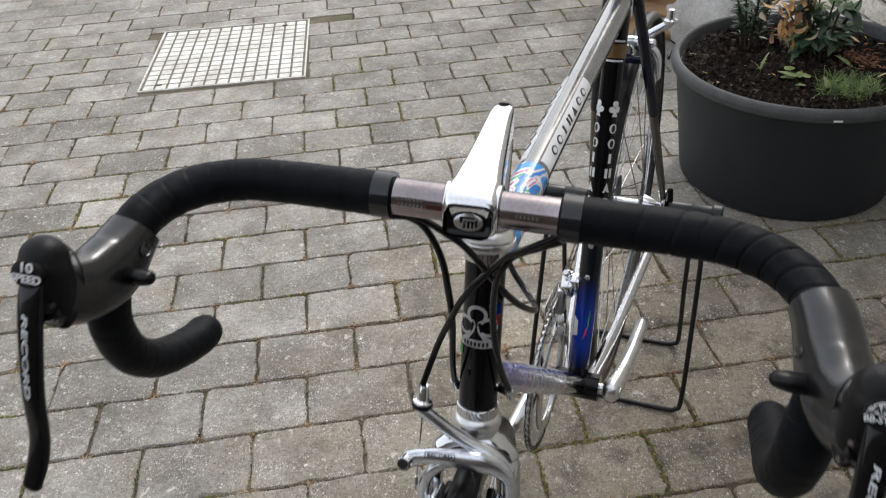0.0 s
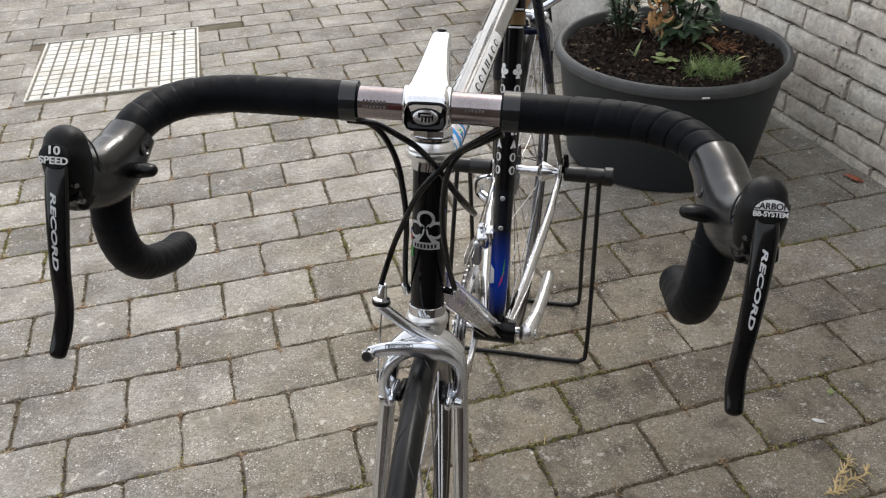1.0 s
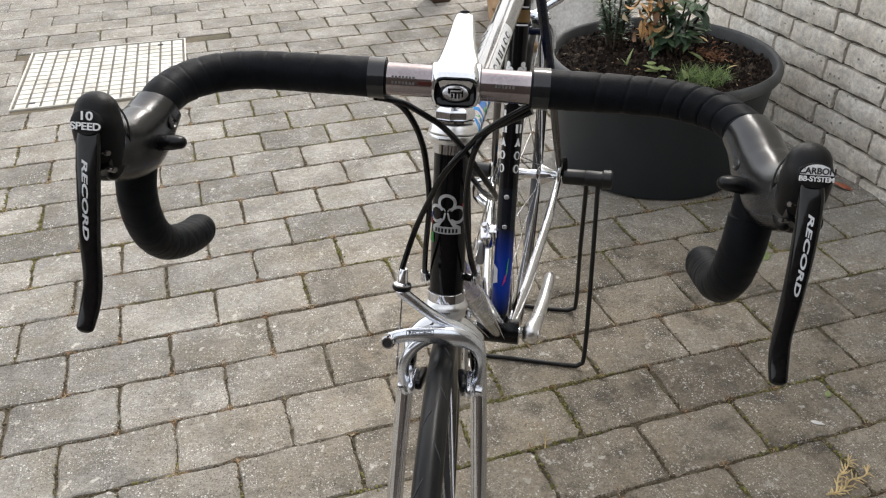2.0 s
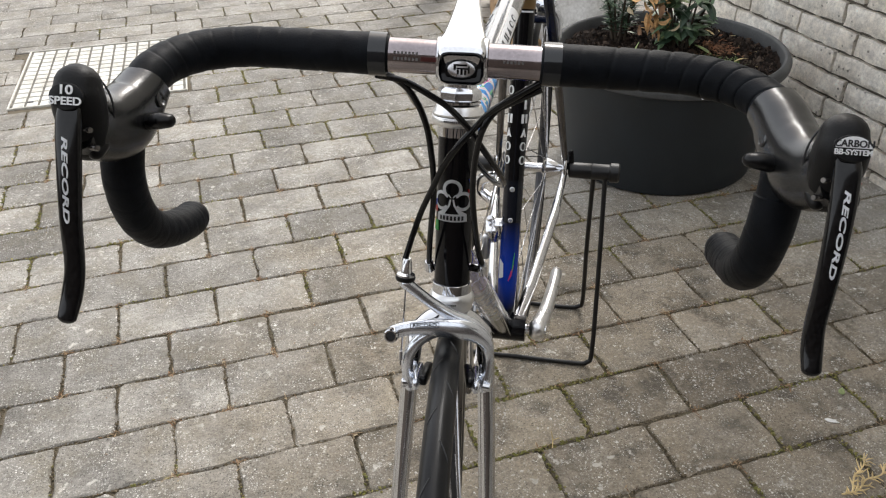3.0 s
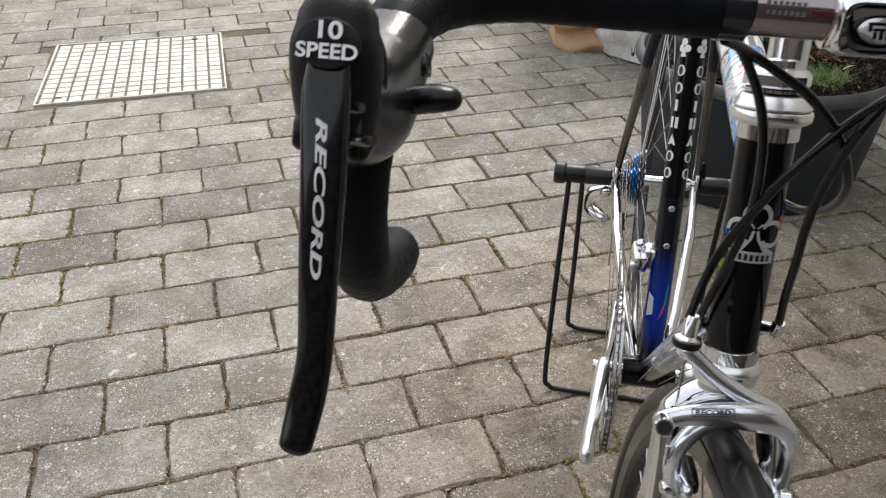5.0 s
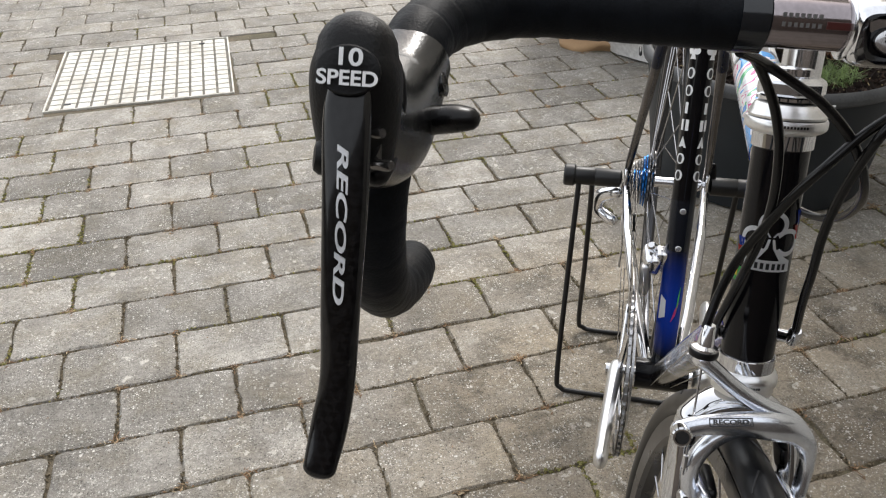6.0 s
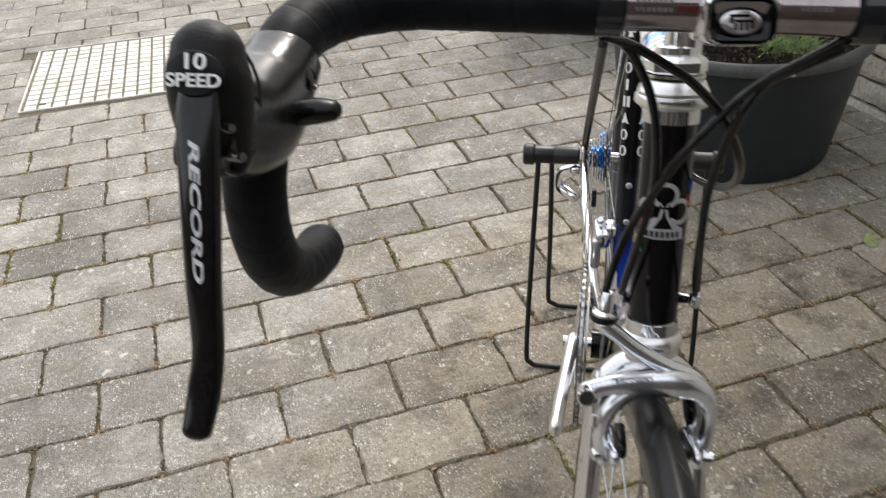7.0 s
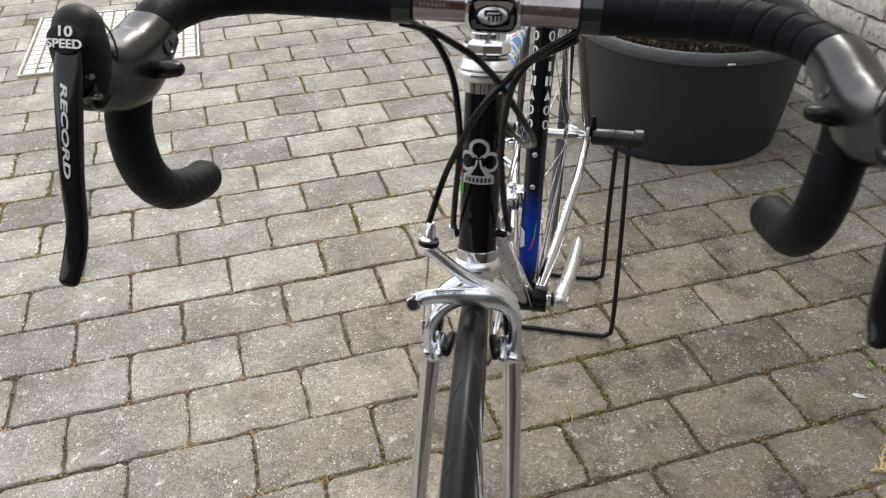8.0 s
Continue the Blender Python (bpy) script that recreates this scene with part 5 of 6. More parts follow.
part("cage", sweep(rounded(glide([(-0.062, -0.010, 0.312, 0.002, 0.016), (-0.058, -0.012, 0.27, 0.002, 0.014), (-0.058, -0.012, 0.222, 0.002, 0.014)], 4)), 12, up=(0, 1, 0)), M_SATIN, rd)
for z in (0.308, 0.230):
    part("pulley", tube((-0.046, -0.012, z), (-0.038, -0.012, z), 0.0165, n=16), M_BLACK, rd)
part("skewer_lever", sweep(rounded(glide([(0.072, 0.0, 0.385, 0.004, 0.006), (0.074, 0.002, 0.400, 0.003, 0.0055), (0.072, 0.006, 0.418, 0.0025, 0.005)], 4)), 10, up=(1, 0, 0)), M_BLACK, bike, "dark quick-release lever")

# rear brake
rb = part("rear_brake", sweep(rounded(glide([(-0.044, -0.116, 0.715, 0.008, 0.008), (0, -0.108, 0.727, 0.010, 0.010), (0.034, -0.108, 0.712, 0.009, 0.008), (0.041, -0.104, 0.675, 0.006, 0.007)], 5)), 16, up=(0, 1, 0)), M_BRAKE, bike, "silver rear brake caliper")
part("inner_arm", sweep(rounded(glide([(0.03, -0.114, 0.730, 0.007, 0.008), (-0.02, -0.102, 0.715, 0.008, 0.008), (-0.04, -0.104, 0.675, 0.006, 0.007)], 5)), 16, up=(0, 1, 0)), M_BRAKE, rb)
part("cable_arm", sweep(rounded(glide([(0.0, -0.104, 0.724, 0.007, 0.008), (0.022, -0.100, 0.737, 0.006, 0.007), (0.050, -0.098, 0.755, 0.006, 0.006)], 5)), 14, up=(0, 1, 0)), M_BRAKE, rb)
part("adjuster", lathe([(0.0095, 0), (0.0095, 0.005), (0.0055, 0.007), (0.0042, 0.020)], 18, along((0.052, -0.098, 0.756), (0, 0, 1))), M_CHROME, rb)
part("mount_bolt", lathe([(0.008, 0), (0.008, 0.010), (0.006, 0.012)], 16, along((0, -0.118, 0.720), (0, -1, 0.3))), M_CHROME, rb)

# ---- the stand ----
stand = thing("bicycle_stand", pose(0.635, 1.325, 0, 0, 0, -28.4), "black steel rod stand clamped on the rear axle", "stand")
for sx in (-1, 1):
    part("axle_cup", lathe([(0.010, 0.070), (0.0150, 0.073), (0.0152, 0.112), (0.0142, 0.114), (0.0152, 0.116), (0.0152, 0.146), (0.0185, 0.149), (0.0185, 0.163), (0.016, 0.166)], 24, along((0, 0, 0.382), (sx, 0, 0))), M_RACK, stand, "black tube over the axle end")
for y0, y1, name in ((-0.008, -0.116, "rod"), (0.012, 0.070, "rod")):
    half, top = [], 0.372
    w = 0.147 if y1 < 0 else 0.120
    pts = [(-0.140 if y1 < 0 else -0.118, y0, top), (-w + 0.002, y1 * 0.5, 0.19), (-w, y1 * 0.92, 0.035), (-w + 0.008, y1, 0.010), (-w + 0.035, y1, 0.0046), (0, y1, 0.0046), (w - 0.035, y1, 0.0046), (w - 0.008, y1, 0.010), (w, y1 * 0.92, 0.035), (w - 0.002, y1 * 0.5, 0.19), (0.140 if y1 < 0 else 0.118, y0, top)]
    part(name, sweep(glide([(*p, 0.0046) for p in pts], 6), 12, up=(0, 1, 0)), M_RACK, stand, "bent black steel rod")


# ---- the planter and what grows in it ----
PX, PY = 1.314, 1.967
pot = thing("plant_pot", pose(PX, PY, 0), "large round dark grey plastic plant pot on the paving", "plant pot")
part("body", lathe([(0.262, 0.0), (0.272, 0.006), (0.309, 0.285), (0.310, 0.292), (0.308, 0.298), (0.298, 0.298), (0.262, 0.02), (0.2, 0.015)], 72), M_POT, pot)
part("rim", lathe([(0.306, 0.298), (0.319, 0.299), (0.3245, 0.303), (0.3262, 0.314), (0.3255, 0.318), (0.3215, 0.325), (0.3165, 0.3295), (0.311, 0.331), (0.307, 0.329), (0.304, 0.324), (0.300, 0.298), (0.306, 0.298)], 96, cap=False), M_POTRIM, pot, "rolled rim with its sky highlight painted as paler grey")
part("rim_slot", rbox((0.008, 0.05, 0.012), 0.003, 1, pose(0.331 * math.cos(radians(152)), 0.331 * math.sin(radians(152)), 0.302, 0, 0, 152)), M_INK, pot, "dark hand slot")
a = radians(-104)
part("scuff", rbox((0.002, 0.02, 0.005), 0.0008, 1, pose(0.3262 * math.cos(a), 0.3262 * math.sin(a), 0.308, 0, 0, -104)), M_WHITE, pot, "pale scuff")
soil = bmesh.new()
rnd = random.Random(4)
rings = []
for i in range(22):
    r = 0.299 * i / 21
    rings.append([soil.verts.new((r * math.cos(2 * math.pi * j / 96), r * math.sin(2 * math.pi * j / 96), 0.298 + 0.016 * noise.noise(V((r * math.cos(2 * math.pi * j / 96) * 9, r * math.sin(2 * math.pi * j / 96) * 9, 1))) + 0.014 * noise.noise(V((r * math.cos(2 * math.pi * j / 96) * 45, r * math.sin(2 * math.pi * j / 96) * 45, 5))) + 0.012 * (1 - i / 21))) for j in range(96)])
for A, B in zip(rings[1:], rings[2:]):
    for j in range(96):
        soil.faces.new((A[j], A[(j + 1) % 96], B[(j + 1) % 96], B[j]))
soil.faces.new(rings[1])
bmesh.ops.delete(soil, geom=[v for v in soil.verts if not v.link_faces], context="VERTS")
sl = part("potting_soil", soil, M_SOIL, m=pose(PX, PY, 0))
tagged(sl, "dark moist potting soil filling the pot", "soil", kind="stuff")
rows = []
for i in range(6500):
    a, r = rnd.uniform(0, 2 * math.pi), 0.290 * math.sqrt(rnd.random())
    x, y = r * math.cos(a), r * math.sin(a)
    s = rnd.uniform(0.0015, 0.0045) if rnd.random() < 0.88 else rnd.uniform(0.004, 0.0095)
    z = 0.298 + 0.016 * noise.noise(V((x * 9, y * 9, 1))) + 0.014 * noise.noise(V((x * 45, y * 45, 5))) + 0.012 * (1 - r / 0.299)
    rows.append((PX + x, PY + y, z + s * 0.3, s * rnd.uniform(0.8, 1.5), s, s * rnd.uniform(0.8, 1.5), rnd.uniform(0, 6.3), rnd.uniform(-0.8, 0.8)))
tagged(granules("soil_crumbs", rows, M_CRUMB, 3), "crumbs of dark soil and bark", "soil", kind="stuff")
bits = bmesh.new()
for i in range(95):
    a, r = rnd.uniform(0, 2 * math.pi), 0.28 * math.sqrt(rnd.random())
    l = rnd.uniform(0.003, 0.02)
    w = rnd.uniform(0, 6.28)
    x, y, z = PX + r * math.cos(a), PY + r * math.sin(a), 0.301
    sweep([(x, y, z, 0.0012, 0.0008), (x + l * math.cos(w), y + l * math.sin(w), z + rnd.uniform(-0.002, 0.006), 0.001, 0.0006)], 4, bm=bits)
tagged(part("straw_bits", bits, M_STRAW), "bits of pale straw and wood on the soil", "litter", kind="stuff")


def leaf(bm, base, heading, pitch, length, width, curl=0.6, seg=5, fold=0.25):
    """A pointed leaf, folded along its rib and bending over."""
    p, el = V(base), pitch
    rows = []
    for i in range(seg + 1):
        t = i / seg
        w = width * (math.sin(math.pi * (0.06 + 0.94 * t) ** 0.8)) if i < seg else 0.0004
        d = V((math.cos(heading) * math.cos(el), math.sin(heading) * math.cos(el), math.sin(el)))
        side = V((-math.sin(heading), math.cos(heading), 0))
        nrm = side.cross(d)
        rows.append([bm.verts.new(p + side * w - nrm * -fold * w), bm.verts.new(p), bm.verts.new(p - side * w - nrm * -fold * w)])
        p = p + d * length / seg
        el -= curl / seg
    for A, B in zip(rows, rows[1:]):
        for j in range(2):
            bm.faces.new((A[j], A[j + 1], B[j + 1], B[j]))
    return bm


def shrub(name, x, y, label, seed, stems, height, spread, leaf_len, leaf_w, per, mats, low=0.3, whorls=0):
    """Stems with leaves along them, or in rosettes at several heights where whorls is given."""
    r = random.Random(seed)
    top = thing(name, pose(x, y, 0.302), label, "shrub")
    groups = [bmesh.new() for _ in mats]
    for s in range(stems):
        h = height * r.uniform(0.45, 1.0)
        a = r.uniform(0, 2 * math.pi)
        tip = V((spread * math.cos(a) * r.uniform(0.3, 1), spread * math.sin(a) * r.uniform(0.3, 1), h))
        pts = [(0.02 * math.cos(a), 0.02 * math.sin(a), -0.01, 0.0035), (tip.x * 0.55, tip.y * 0.55, h * 0.5, 0.0028), (*tip, 0.0015)]
        g = glide(pts, 6)
        part("stem", sweep(g, 6), M_TWIG, top)
        for k in range(per):
            if whorls:
                tier = k % whorls
                t = 1.0 - tier * 0.28 - r.uniform(0, 0.08)
                pitch = r.uniform(0.35, 1.15) if tier == 0 else r.uniform(-0.6, 0.5)
                size = r.uniform(0.55, 1.0) if tier == 0 else r.uniform(0.7, 1.25)
            else:
                t = low + (1 - low) * k / max(1, per - 1)
                pitch, size = r.uniform(0.0, 0.9), r.uniform(0.7, 1.15)
            q = g[max(0, min(int(t * (len(g) - 1)), len(g) - 1))]
            leaf(r.choices(groups, weights=[m[1] for m in mats])[0], q[:3], k * 2.4 + r.uniform(-0.7, 0.7) + a, pitch, leaf_len * size, leaf_w * r.uniform(0.7, 1.25), r.uniform(0.2, 1.1), 5, r.uniform(0.1, 0.5))
    for g, (m, _) in zip(groups, mats):
        if g.faces:
            part("foliage", g, m, top)
        else:
            g.free()
    return top


shrub("leafy_shrub", PX + 0.052, PY + 0.030, "leafy grey-green shrub with oval leaves in rosettes, growing in the pot", 3, 12, 0.25, 0.12, 0.062, 0.0135, 15, ((M_LEAF, 6), (M_LEAF2, 5), (M_LIME, 0.25)), 0.1, 3)
shrub("evergreen_shrub", PX - 0.075, PY + 0.15, "small dark evergreen with thin upright stems in the pot", 8, 13, 0.24, 0.10, 0.034, 0.0048, 30, ((M_LEAF2, 5), (M_LEAF, 1)), 0.3)
shrub("low_seedling", PX - 0.065, PY - 0.080, "small lime green seedling on the soil", 5, 3, 0.035, 0.03, 0.048, 0.011, 3, ((M_LIME, 1),), 0.2)
dry = thing("dry_leaves", pose(PX - 0.035, PY + 0.030, 0.350), "bunch of curled dry tan leaves on the shrub", "dry leaves")
for mm, cnt in ((M_DRY, 42), (M_LITTER, 12)):
    db = bmesh.new()
    for i in range(cnt):
        leaf(db, (rnd.gauss(0, 0.02), rnd.gauss(0, 0.02), rnd.uniform(0.02, 0.15)), rnd.uniform(0, 6.3), rnd.uniform(-1.3, 0.6), rnd.uniform(0.030, 0.065), rnd.uniform(0.004, 0.010), rnd.uniform(-2.0, 3.4), 7, rnd.uniform(0.2, 1.3))
    part("foliage", db, mm, dry)
tuft = bmesh.new()
for i in range(600):
    a, r = rnd.uniform(0, 6.3), 0.052 * math.sqrt(rnd.random())
    x, y = PX + 0.030 + 1.3 * r * math.cos(a), PY - 0.165 + r * math.sin(a)
    h = rnd.uniform(0.020, 0.056)
    w = rnd.uniform(0, 6.3)
    leaf(tuft, (x, y, 0.304), w, rnd.uniform(0.1, 1.3), h, 0.0008, rnd.uniform(0.2, 1.5), 4, 0.1)
tagged(part("grass_tuft", tuft, M_GRASS), "tuft of fine green grass in the pot", "grass", kind="stuff")
for x, y, turn, pitch, mm, size, wide in ((PX + 0.10, PY - 0.06, 2.0, 0.5, M_LIME, 0.06, 0.008), (PX - 0.13, PY - 0.03, 0.4, 1.35, M_LIME, 0.055, 0.004), (PX - 0.125, PY - 0.035, 2.6, 1.1, M_LIME, 0.035, 0.005), (PX + 0.2, PY + 0.08, 2.5, 0.7, M_STRAW, 0.03, 0.008), (PX - 0.02, PY - 0.17, 1.5, 0.7, M_LIME, 0.045, 0.008), (PX + 0.125, PY - 0.13, 0.3, 0.2, M_STRAW, 0.06, 0.003), (PX - 0.085, PY - 0.06, 2.9, 0.3, M_DRY, 0.035, 0.008)):
    b = leaf(bmesh.new(), (x, y, 0.312), turn, pitch, size, wide, 0.7)
    tagged(part("fallen_leaf", b, mm), "single pale leaf standing on the soil", "leaf", "leaves on the soil")
heap = [(PX + 0.14 + rnd.gauss(0, 0.026), PY - 0.03 + rnd.gauss(0, 0.03), 0.312 + rnd.uniform(0, 0.010), rnd.uniform(0.003, 0.011), rnd.uniform(0.002, 0.005), 0.0012, rnd.uniform(0, 6.3), rnd.gauss(0, 0.4)) for _ in range(170)]
tagged(granules("bark_chips", heap, M_BARK, 6), "small heap of reddish brown bark chips on the soil", "bark", kind="stuff")

# ---- fallen things on the paving ----
b = leaf(bmesh.new(), (1.305, 1.375, 0.004), 1.1, 0.25, 0.055, 0.016, 0.5)
tagged(part("yellow_leaf", b, M_LIME), "yellow-green fallen leaf on the paving", "leaf")
b = leaf(bmesh.new(), (1.752, 1.60, 0.004), 2.2, 0.5, 0.062, 0.013, 1.0, 6, 0.5)
tagged(part("red_leaf", b, M_RUST), "reddish fallen leaf by the foot of the wall", "leaf")
b = leaf(bmesh.new(), (1.130, 0.925, 0.002), 0.8, 0.25, 0.020, 0.006, 0.5)
tagged(part("green_scrap", b, M_LIME), "small yellow-green scrap of leaf on the paving", "leaf")
b = leaf(bmesh.new(), (1.056, 0.880, 0.002), -0.7, 0.12, 0.026, 0.005, 0.3)
tagged(part("pale_husk", b, M_SACK), "small pale husk lying on the paving", "husk")
b = sweep([(0.546, 0.972, 0.002, 0.0012), (0.552, 0.984, 0.010, 0.0012), (0.550, 0.990, 0.026, 0.0007)], 6)
sweep([(0.552, 0.984, 0.008, 0.0011), (0.564, 0.982, 0.012, 0.0006)], 6, bm=b)
tagged(part("straw_scrap", b, M_STRAW), "forked scrap of pale straw stuck in a joint", "straw")
twig = thing("dry_twig", pose(1.020, 0.726, 0.004, 0, 0, 12), "dry yellow conifer twig on the paving", "twig")
STALK = glide([(-0.058, 0.006, 0.003, 0.0019), (-0.03, -0.003, 0.006, 0.0018), (0.0, 0.005, 0.007, 0.0017), (0.028, -0.002, 0.009, 0.0014), (0.055, 0.008, 0.006, 0.0009)], 5)
SIDE = glide([(-0.040, 0.000, 0.005, 0.0016), (-0.014, 0.018, 0.010, 0.0015), (0.014, 0.024, 0.014, 0.0012), (0.036, 0.038, 0.010, 0.0008)], 5)
for line in (STALK, SIDE):
    part("stalk", sweep(line, 6), M_STRAW, twig)
for i in range(52):
    line = STALK if i % 5 < 3 else SIDE
    q = line[rnd.randint(1, len(line) - 2)]
    turn = rnd.choice((-1, 1)) * rnd.uniform(0.35, 1.25)
    l = rnd.uniform(0.008, 0.030) * (1.15 - abs(q[0]) / 0.09)
    bend = turn + rnd.uniform(-0.6, 0.6)
    mid = (q[0] + 0.5 * l * math.cos(turn), q[1] + 0.5 * l * math.sin(turn), q[2] + rnd.uniform(-0.002, 0.005))
    end = (mid[0] + 0.5 * l * math.cos(bend), mid[1] + 0.5 * l * math.sin(bend), max(0.002, mid[2] + rnd.uniform(-0.004, 0.004)))
    part("sprig", sweep([(q[0], q[1], q[2], 0.0013), (*mid, 0.0013), (*end, 0.0006)], 5), M_STRAW, twig)

# ---- bags and post at the far side ----
bag = thing("paper_bag", pose(1.209, 3.032, 0, 0, 0, -42), "crumpled brown kraft paper bag standing on the paving", "bag")
bb = bmesh.new()
rws, BW, BD = 60, 0.20, 0.50
outline = [(BW * k / 14, 0) for k in range(14)] + [(BW, BD * k / 12) for k in range(12)] + [(BW * (1 - k / 14), BD) for k in range(14)] + [(0, BD * (1 - k / 12)) for k in range(12)]
grid = []
for j in range(rws + 1):
    t = j / rws
    row = []
    for x, y in outline:
        u, w = x / BW - 0.5, y / BD - 0.5
        crease = 0.012 * math.sin(t * 43 + 2.5 * noise.noise(V((x * 9, y * 9, t * 3)))) * (0.4 + 0.6 * abs(noise.noise(V((x * 5, y * 5 + 4, t * 5)))))
        dent = 0.018 * noise.noise(V((x * 7 + 3, y * 7, t * 4)))
        k = 1 + 0.16 * t + (crease + dent) / 0.12
        px, py = BW * (0.5 + u * k), BD * (0.5 + w * k)
        row.append(bb.verts.new((px - 0.45 * py, py, 0.5 * t)))
    grid.append(row)
n_ = len(outline)
for A, B in zip(grid, grid[1:]):
    for i in range(n_):
        bb.faces.new((A[i], A[(i + 1) % n_], B[(i + 1) % n_], B[i]))
bb.faces.new(grid[0])
part("paper", bb, M_PAPER, bag)
part("filling", rbox((0.15, 0.2, 0.05), 0.015, 2, pose(BW / 2 - 0.07, BD / 2, 0.40)), M_DRY, bag, "dry garden waste")
sack = thing("plastic_sack", pose(1.478, 2.85, 0, 0, 0, -62), "plump grey-white plastic sack standing on the paving", "sack")
sb = sweep(rounded(glide([(0, 0, 0.045, 0.17, 0.10), (0, 0, 0.12, 0.185, 0.125), (0, 0.01, 0.28, 0.165, 0.12), (0.01, 0.01, 0.40, 0.14, 0.09), (0.01, 0.02, 0.46, 0.10, 0.04)], 6), 4), 40, up=(0, 1, 0), power=2.8)
for v in sb.verts:
    f = 0.014 * noise.noise(v.co * 9) + 0.006 * noise.noise(v.co * 30)
    v.co += V((v.co.x, v.co.y, 0)).normalized() * f
    v.co.z = max(v.co.z, 0.001)
part("sack_body", sb, M_SACK, sack)
post = thing("wooden_post", pose(1.19, 3.72, 0, 0, 0, 4), "dark stained square wooden post on the paving", "post")
part("shaft", rbox((0.09, 0.09, 1.2), 0.004, 1, pose(0, 0, 0.6)), M_WOOD, post)


# ---- bricks of the wall, then the paving stones ----
def brick_mesh(seed, l, h):
    r = random.Random(seed)
    bm = bmesh.new()
    nx, nz = 9, 4
    g = []
    o = V((r.uniform(0, 50), r.uniform(0, 50), r.uniform(0, 50)))
    for j in range(nz + 1):
        row = []
        for i in range(nx + 1):
            edge = i in (0, nx) or j in (0, nz)
            y, z = (i / nx - 0.5) * l, (j / nz - 0.5) * h
            d = -0.0005 - 0.0045 * noise.noise(V((y * 30, z * 40, 0)) + o) - r.uniform(0, 0.0022)
            row.append(bm.verts.new((0.0008 - 0.003 * noise.noise(V((y * 30, z * 40, 0)) + o) + r.uniform(0, 0.0015) if edge else d, y + r.uniform(-1, 1) * 0.0022, z + r.uniform(-1, 1) * 0.0026)))
        g.append(row)
    for j in range(nz):
        for i in range(nx):
            bm.faces.new((g[j][i], g[j + 1][i], g[j + 1][i + 1], g[j][i + 1]))
    ring = g[0] + [row[-1] for row in g[1:-1]] + g[-1][::-1] + [row[0] for row in g[1:-1]][::-1]
    back = [bm.verts.new((0.03, v.co.y, v.co.z)) for v in ring]
    for k in range(len(ring)):
        q = (k + 1) % len(ring)
        bm.faces.new((ring[k], ring[q], back[q], back[k]))
    bmesh.ops.recalc_face_normals(bm, faces=bm.faces[:])
    me = bpy.data.meshes.new("brick")
    bm.to_mesh(me)
    bm.free()
    me.materials.append(M_BRICK)
    me.shade_smooth()
    me.set_sharp_from_angle(angle=radians(24))
    return me


BRICKS = [brick_mesh(50 + i, 0.211, 0.0585) for i in range(10)]
rb_ = random.Random(12)
rest = bmesh.new()
placed = 0
for c in range(-1, 53):
    z = 0.024 - 0.0685 + 0.0685 * (c + 1) + 0.0342
    off = -0.001 if c % 2 else -0.06
    for k in range(-20, 14):
        y = off + 0.111 + 0.222 * k
        if z < -0.02 or z > 3.55 or y < -4.25 or y > 0.57:
            continue
        m = pose(rb_.uniform(-0.002, 0.002), y + rb_.uniform(-0.002, 0.002), z, 0, 0, rb_.uniform(-0.5, 0.5))
        me = rb_.choice(BRICKS)
        if z < 0.98 and -0.95 < y < 0.6 and placed < 300:
            ob = new("brick", me)
            ob.parent = wall
            ob.matrix_basis = m
            placed += 1
        else:
            t = me.copy()
            t.transform(m)
            rest.from_mesh(t)
            bpy.data.meshes.remove(t)
tagged(part("brickwork", rest, M_BRICK, wall, smooth=False), "remaining rough pale bricks", kind="stuff")

pavement = thing("pavement", Matrix(), "grey concrete block paving in half bond with mossy joints", "paving", kind="structure")
LX, LY, TH = 0.21, 0.14, 0.05


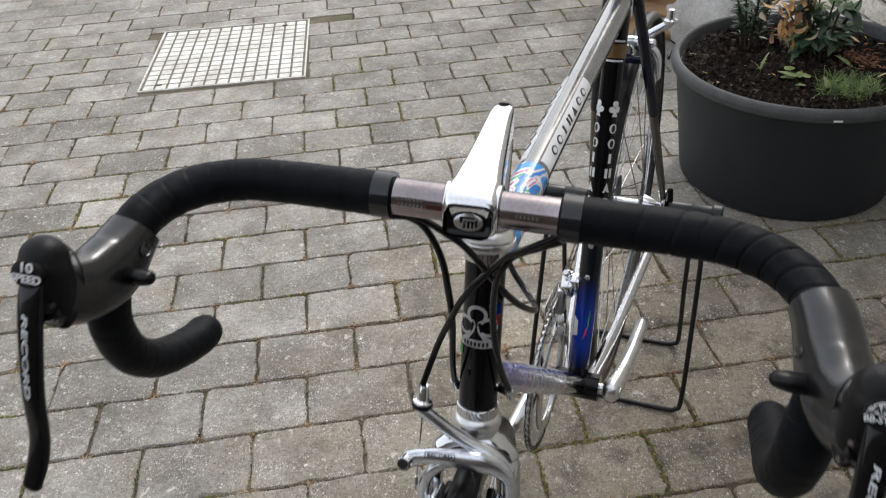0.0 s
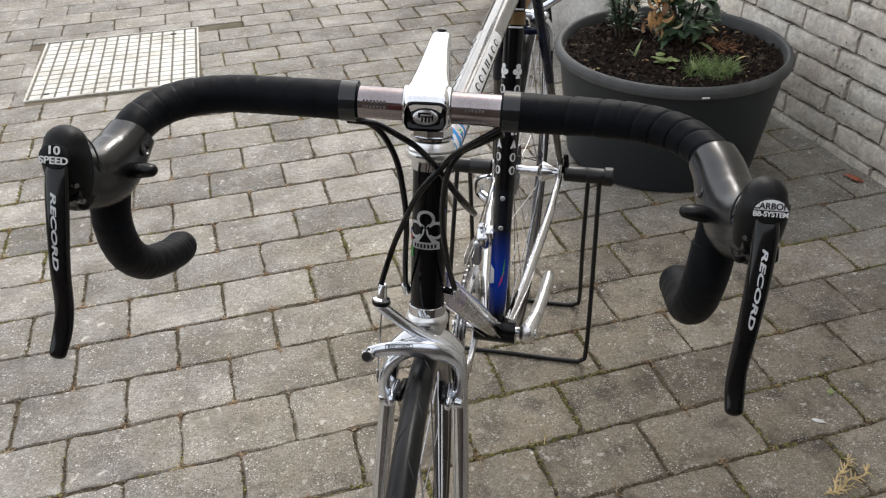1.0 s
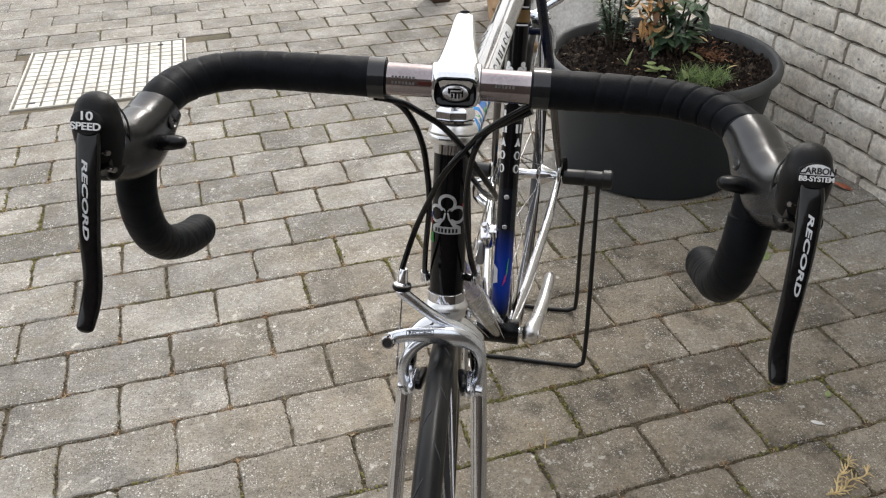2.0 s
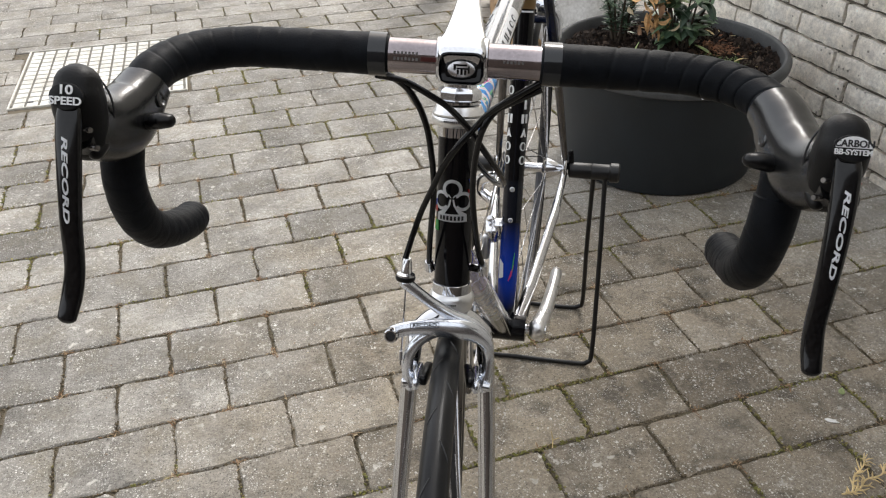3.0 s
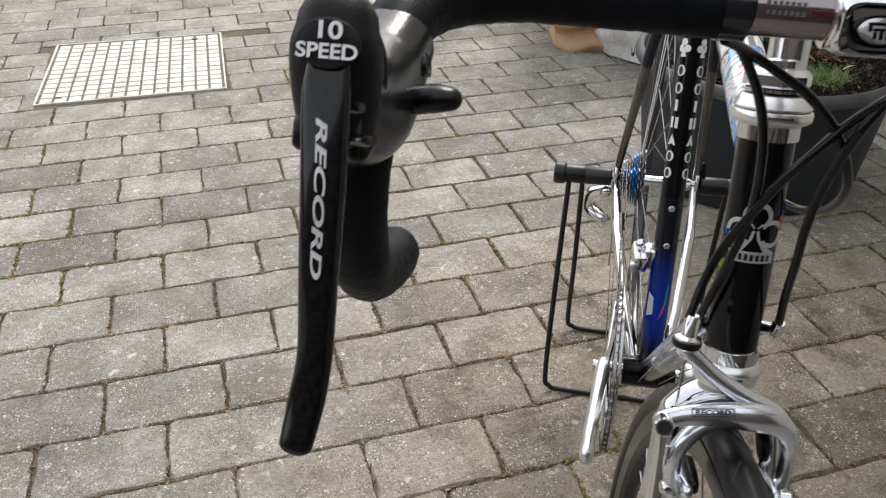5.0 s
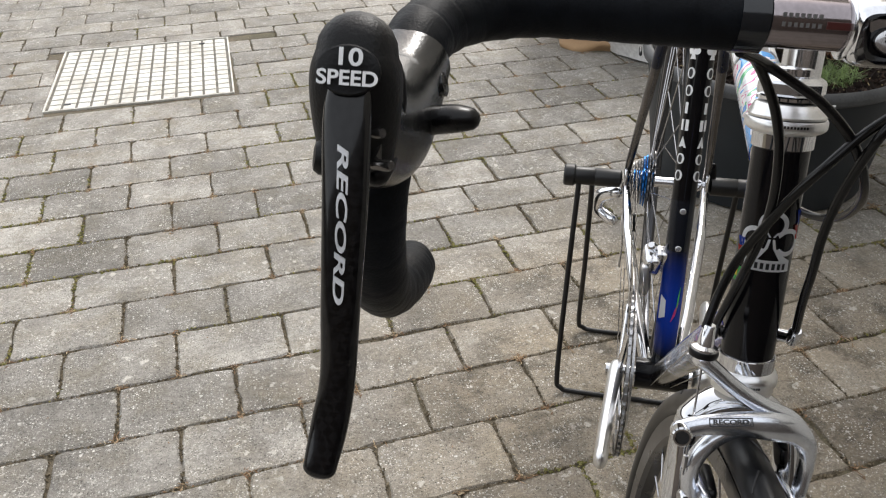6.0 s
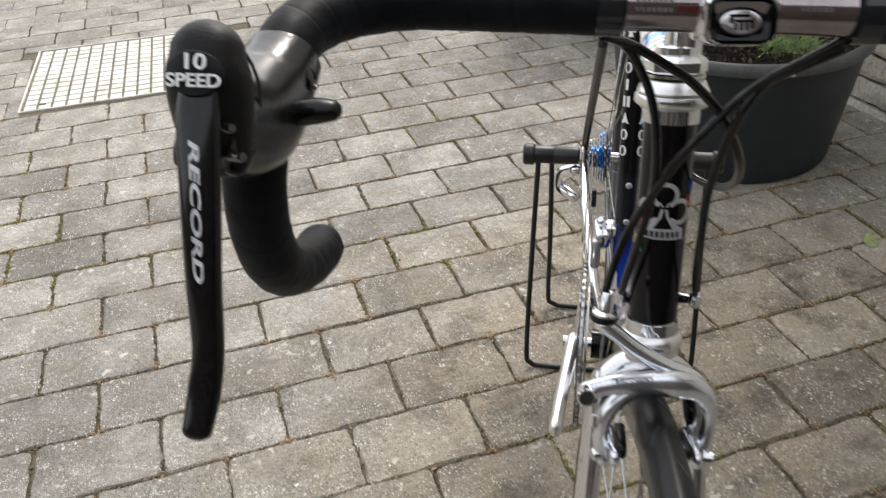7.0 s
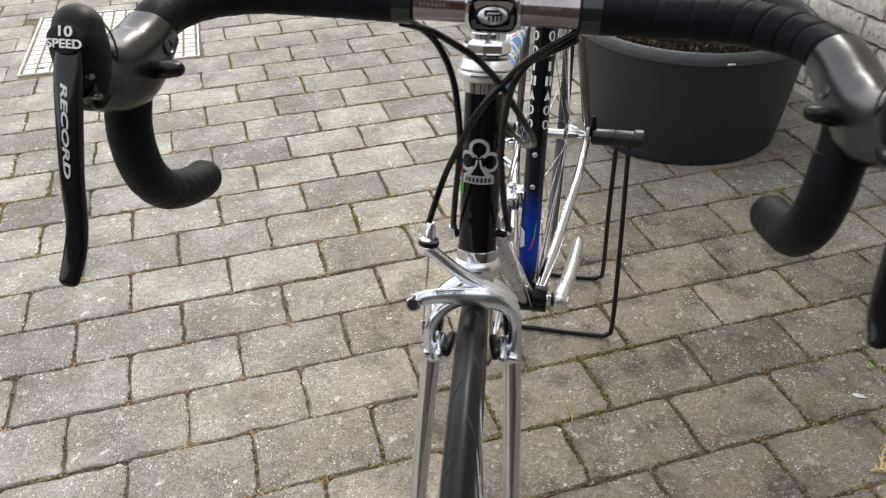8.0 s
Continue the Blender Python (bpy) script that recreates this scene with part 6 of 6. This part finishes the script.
def paver_mesh(seed, l, w):
    r = random.Random(seed)
    bm = bmesh.new()
    hx, hy, c = l / 2 - 0.0016, w / 2 - 0.0010, r.uniform(0.006, 0.013)
    out = []
    o = V((r.uniform(0, 50), r.uniform(0, 50), 0))
    edge_ = [(-hx + c * 0.3, -hy + c * 0.3), (-hx + c, -hy), (-hx * 0.62, -hy), (-hx * 0.3, -hy), (0, -hy), (hx * 0.3, -hy), (hx * 0.62, -hy), (hx - c, -hy), (hx - c * 0.3, -hy + c * 0.3), (hx, -hy + c), (hx, -hy * 0.45), (hx, 0), (hx, hy * 0.45), (hx, hy - c)]
    for x, y in edge_ + [(-x, -y) for x, y in edge_]:
        q = 0.0056 * noise.noise(V((x * 60, y * 60, 0)) + o) + r.uniform(-1, 0.5) * 0.0024
        ln = math.hypot(x / hx, y / hy)
        out.append((x + q * x / hx / ln, y + q * y / hy / ln))
    n = len(out)
    top = [bm.verts.new((x * (1 - r.uniform(0.002, 0.0048) / hx), y * (1 - r.uniform(0.002, 0.0048) / hy), r.uniform(-0.0009, 0.0004))) for x, y in out]
    rim = [bm.verts.new((x, y, -0.0032 + r.uniform(-0.0014, 0.0014))) for x, y in out]
    low = [bm.verts.new((x, y, -TH)) for x, y in out]
    cen = bm.verts.new((0, 0, 0.0006))
    for i in range(n):
        j = (i + 1) % n
        bm.faces.new((cen, top[i], top[j]))
        bm.faces.new((top[i], rim[i], rim[j], top[j]))
        bm.faces.new((rim[i], low[i], low[j], rim[j]))
    me = bpy.data.meshes.new("paver")
    bmesh.ops.recalc_face_normals(bm, faces=bm.faces[:])
    bm.to_mesh(me)
    bm.free()
    me.materials.append(M_PAVER)
    me.shade_smooth()
    me.set_sharp_from_angle(angle=radians(30))
    return me


PAVERS = [paver_mesh(100 + i, LX, LY) for i in range(14)]
rp = random.Random(7)
far = bmesh.new()
count = 0
CX0, CX1, CY0, CY1 = COV[0] - 0.303, COV[0] + 0.303, 2.94, 3.568
for k in range(-22, 62):
    y0, y1 = k * LY, (k + 1) * LY
    for i in range(-24, 20):
        x0 = (2 * i + (0 if k % 2 else 1)) * 0.105
        x1 = x0 + LX
        if x0 > (1.80 if y0 < 2.5 else 3.6):
            continue
        xc, yc, sx, sy = (x0 + x1) / 2, (y0 + y1) / 2, 1.0, 1.0
        if y1 > CY0 + 0.001 and y0 < CY1 - 0.001 and x1 > CX0 and x0 < CX1:
            if y0 < CY1 - 0.02 < y1 - 0.02:
                sy, yc = (y1 - CY1) / LY, (y1 + CY1) / 2
            elif x0 < CX0 - 0.02:
                sx, xc = (CX0 - x0) / LX, (x0 + CX0) / 2
            elif x1 > CX1 + 0.02:
                sx, xc = (x1 - CX1) / LX, (x1 + CX1) / 2
            else:
                continue
        m = pose(xc + rp.uniform(-1, 1) * 0.0012, yc + rp.uniform(-1, 1) * 0.001, rp.uniform(-0.0016, 0.001), rp.uniform(-0.5, 0.5), rp.uniform(-0.4, 0.4), rp.uniform(-0.6, 0.6) + (180 if rp.random() < 0.5 else 0)) @ Matrix.Diagonal((sx, sy, 1, 1))
        me = rp.choice(PAVERS)
        if -0.95 < xc < 1.45 and 0.68 < yc < 2.6 and count < 300 and sx == sy == 1:
            ob = new("paver", me)
            ob.parent = pavement
            ob.matrix_basis = m
            count += 1
        else:
            t = me.copy()
            t.transform(m)
            far.from_mesh(t)
            bpy.data.meshes.remove(t)
tagged(part("pavers", far, M_PAVER, pavement, smooth=False), "farther concrete paving blocks", kind="stuff")

# dirt, moss and dry litter lodged in the joints
dirt, moss, litter = [], [], []
rm = random.Random(21)
for i in range(92000):
    k = rm.randint(3, 27) if rm.random() < 0.75 else rm.randint(3, 16)
    if rm.random() < 0.58:
        x, y, lengthwise = rm.uniform(-1.9, 1.75), k * LY, True
        near = abs((x / 0.105 - (0 if k % 2 else 1)) % 2 - 1)
        y += rm.gauss(0, 0.0016)
    else:
        x, y, lengthwise = (2 * rm.randint(-9, 8) + (0 if k % 2 else 1)) * 0.105 + rm.gauss(0, 0.0021), (k + rm.random()) * LY, False
    if x > 1.75 or (CX0 < x < CX1 and CY0 < y < CY1) or math.hypot(x - 1.314, y - 1.967) < 0.27:
        continue
    green = noise.noise(V((x * 2.6, y * 2.6, 3))) + 0.5 * noise.noise(V((x * 11, y * 11, 9)))
    yaw = rm.uniform(0, 6.3)
    if green > rm.uniform(0.0, 0.56):
        s = rm.uniform(0.0010, 0.0034)
        moss.append((x + rm.gauss(0, 0.0022), y + rm.gauss(0, 0.0022), -0.0010 + rm.uniform(-0.001, 0.0012), s * 1.3, s, s * 0.8, yaw, rm.uniform(-0.5, 0.5)))
    elif rm.random() < 0.62:
        s = rm.uniform(0.0008, 0.0027)
        dirt.append((x + rm.gauss(0, 0.0012), y + rm.gauss(0, 0.0012), -0.0018 + rm.uniform(-0.0015, 0.0014), s * rm.uniform(1, 1.8), s, s * 0.8, yaw, rm.uniform(-0.5, 0.5)))
# drifts of needles and husks where the joints meet
for i in range(950):
    k = rm.randint(3, 24)
    cx, cy = (2 * rm.randint(-9, 8) + (0 if k % 2 else 1)) * 0.105, (k + rm.choice((0, 0, 1))) * LY
    if cx > 1.7 or (CX0 < cx < CX1 and CY0 < cy < CY1) or math.hypot(cx - 1.314, cy - 1.967) < 0.29:
        continue
    for _ in range(rm.randint(4, 26)):
        l = rm.uniform(0.002, 0.009)
        along_x = rm.random() < 0.5
        dx, dy = (rm.gauss(0, 0.012), rm.gauss(0, 0.0025)) if along_x else (rm.gauss(0, 0.003), rm.gauss(0, 0.010))
        litter.append((cx + dx, cy + dy, rm.uniform(-0.0015, 0.0014), l, rm.uniform(0.0006, 0.0015), 0.0006, (0 if along_x else 1.57) + rm.gauss(0, 0.7), rm.gauss(0, 0.15)))
# single bits strewn over the stones
for i in range(1300):
    x, y = rm.uniform(-1.5, 1.72), rm.uniform(0.5, 3.6)
    if math.hypot(x - 1.314, y - 1.967) > 0.29 and not (CX0 < x < CX1 and CY0 < y < CY1):
        litter.append((x, y, 0.0011, rm.uniform(0.0008, 0.0045), rm.uniform(0.0005, 0.001), 0.0005, rm.uniform(0, 6.3), 0))
tagged(granules("joint_dirt", dirt, M_DIRT, 1), "earth and grit in the paving joints", "dirt", kind="stuff")
tagged(granules("joint_moss", moss, M_MOSSBIT, 2), "olive moss in the paving joints", "moss", kind="stuff")
tagged(granules("joint_litter", litter, M_LITTER, 4), "dry needles and husks caught in the joints", "litter", kind="stuff")
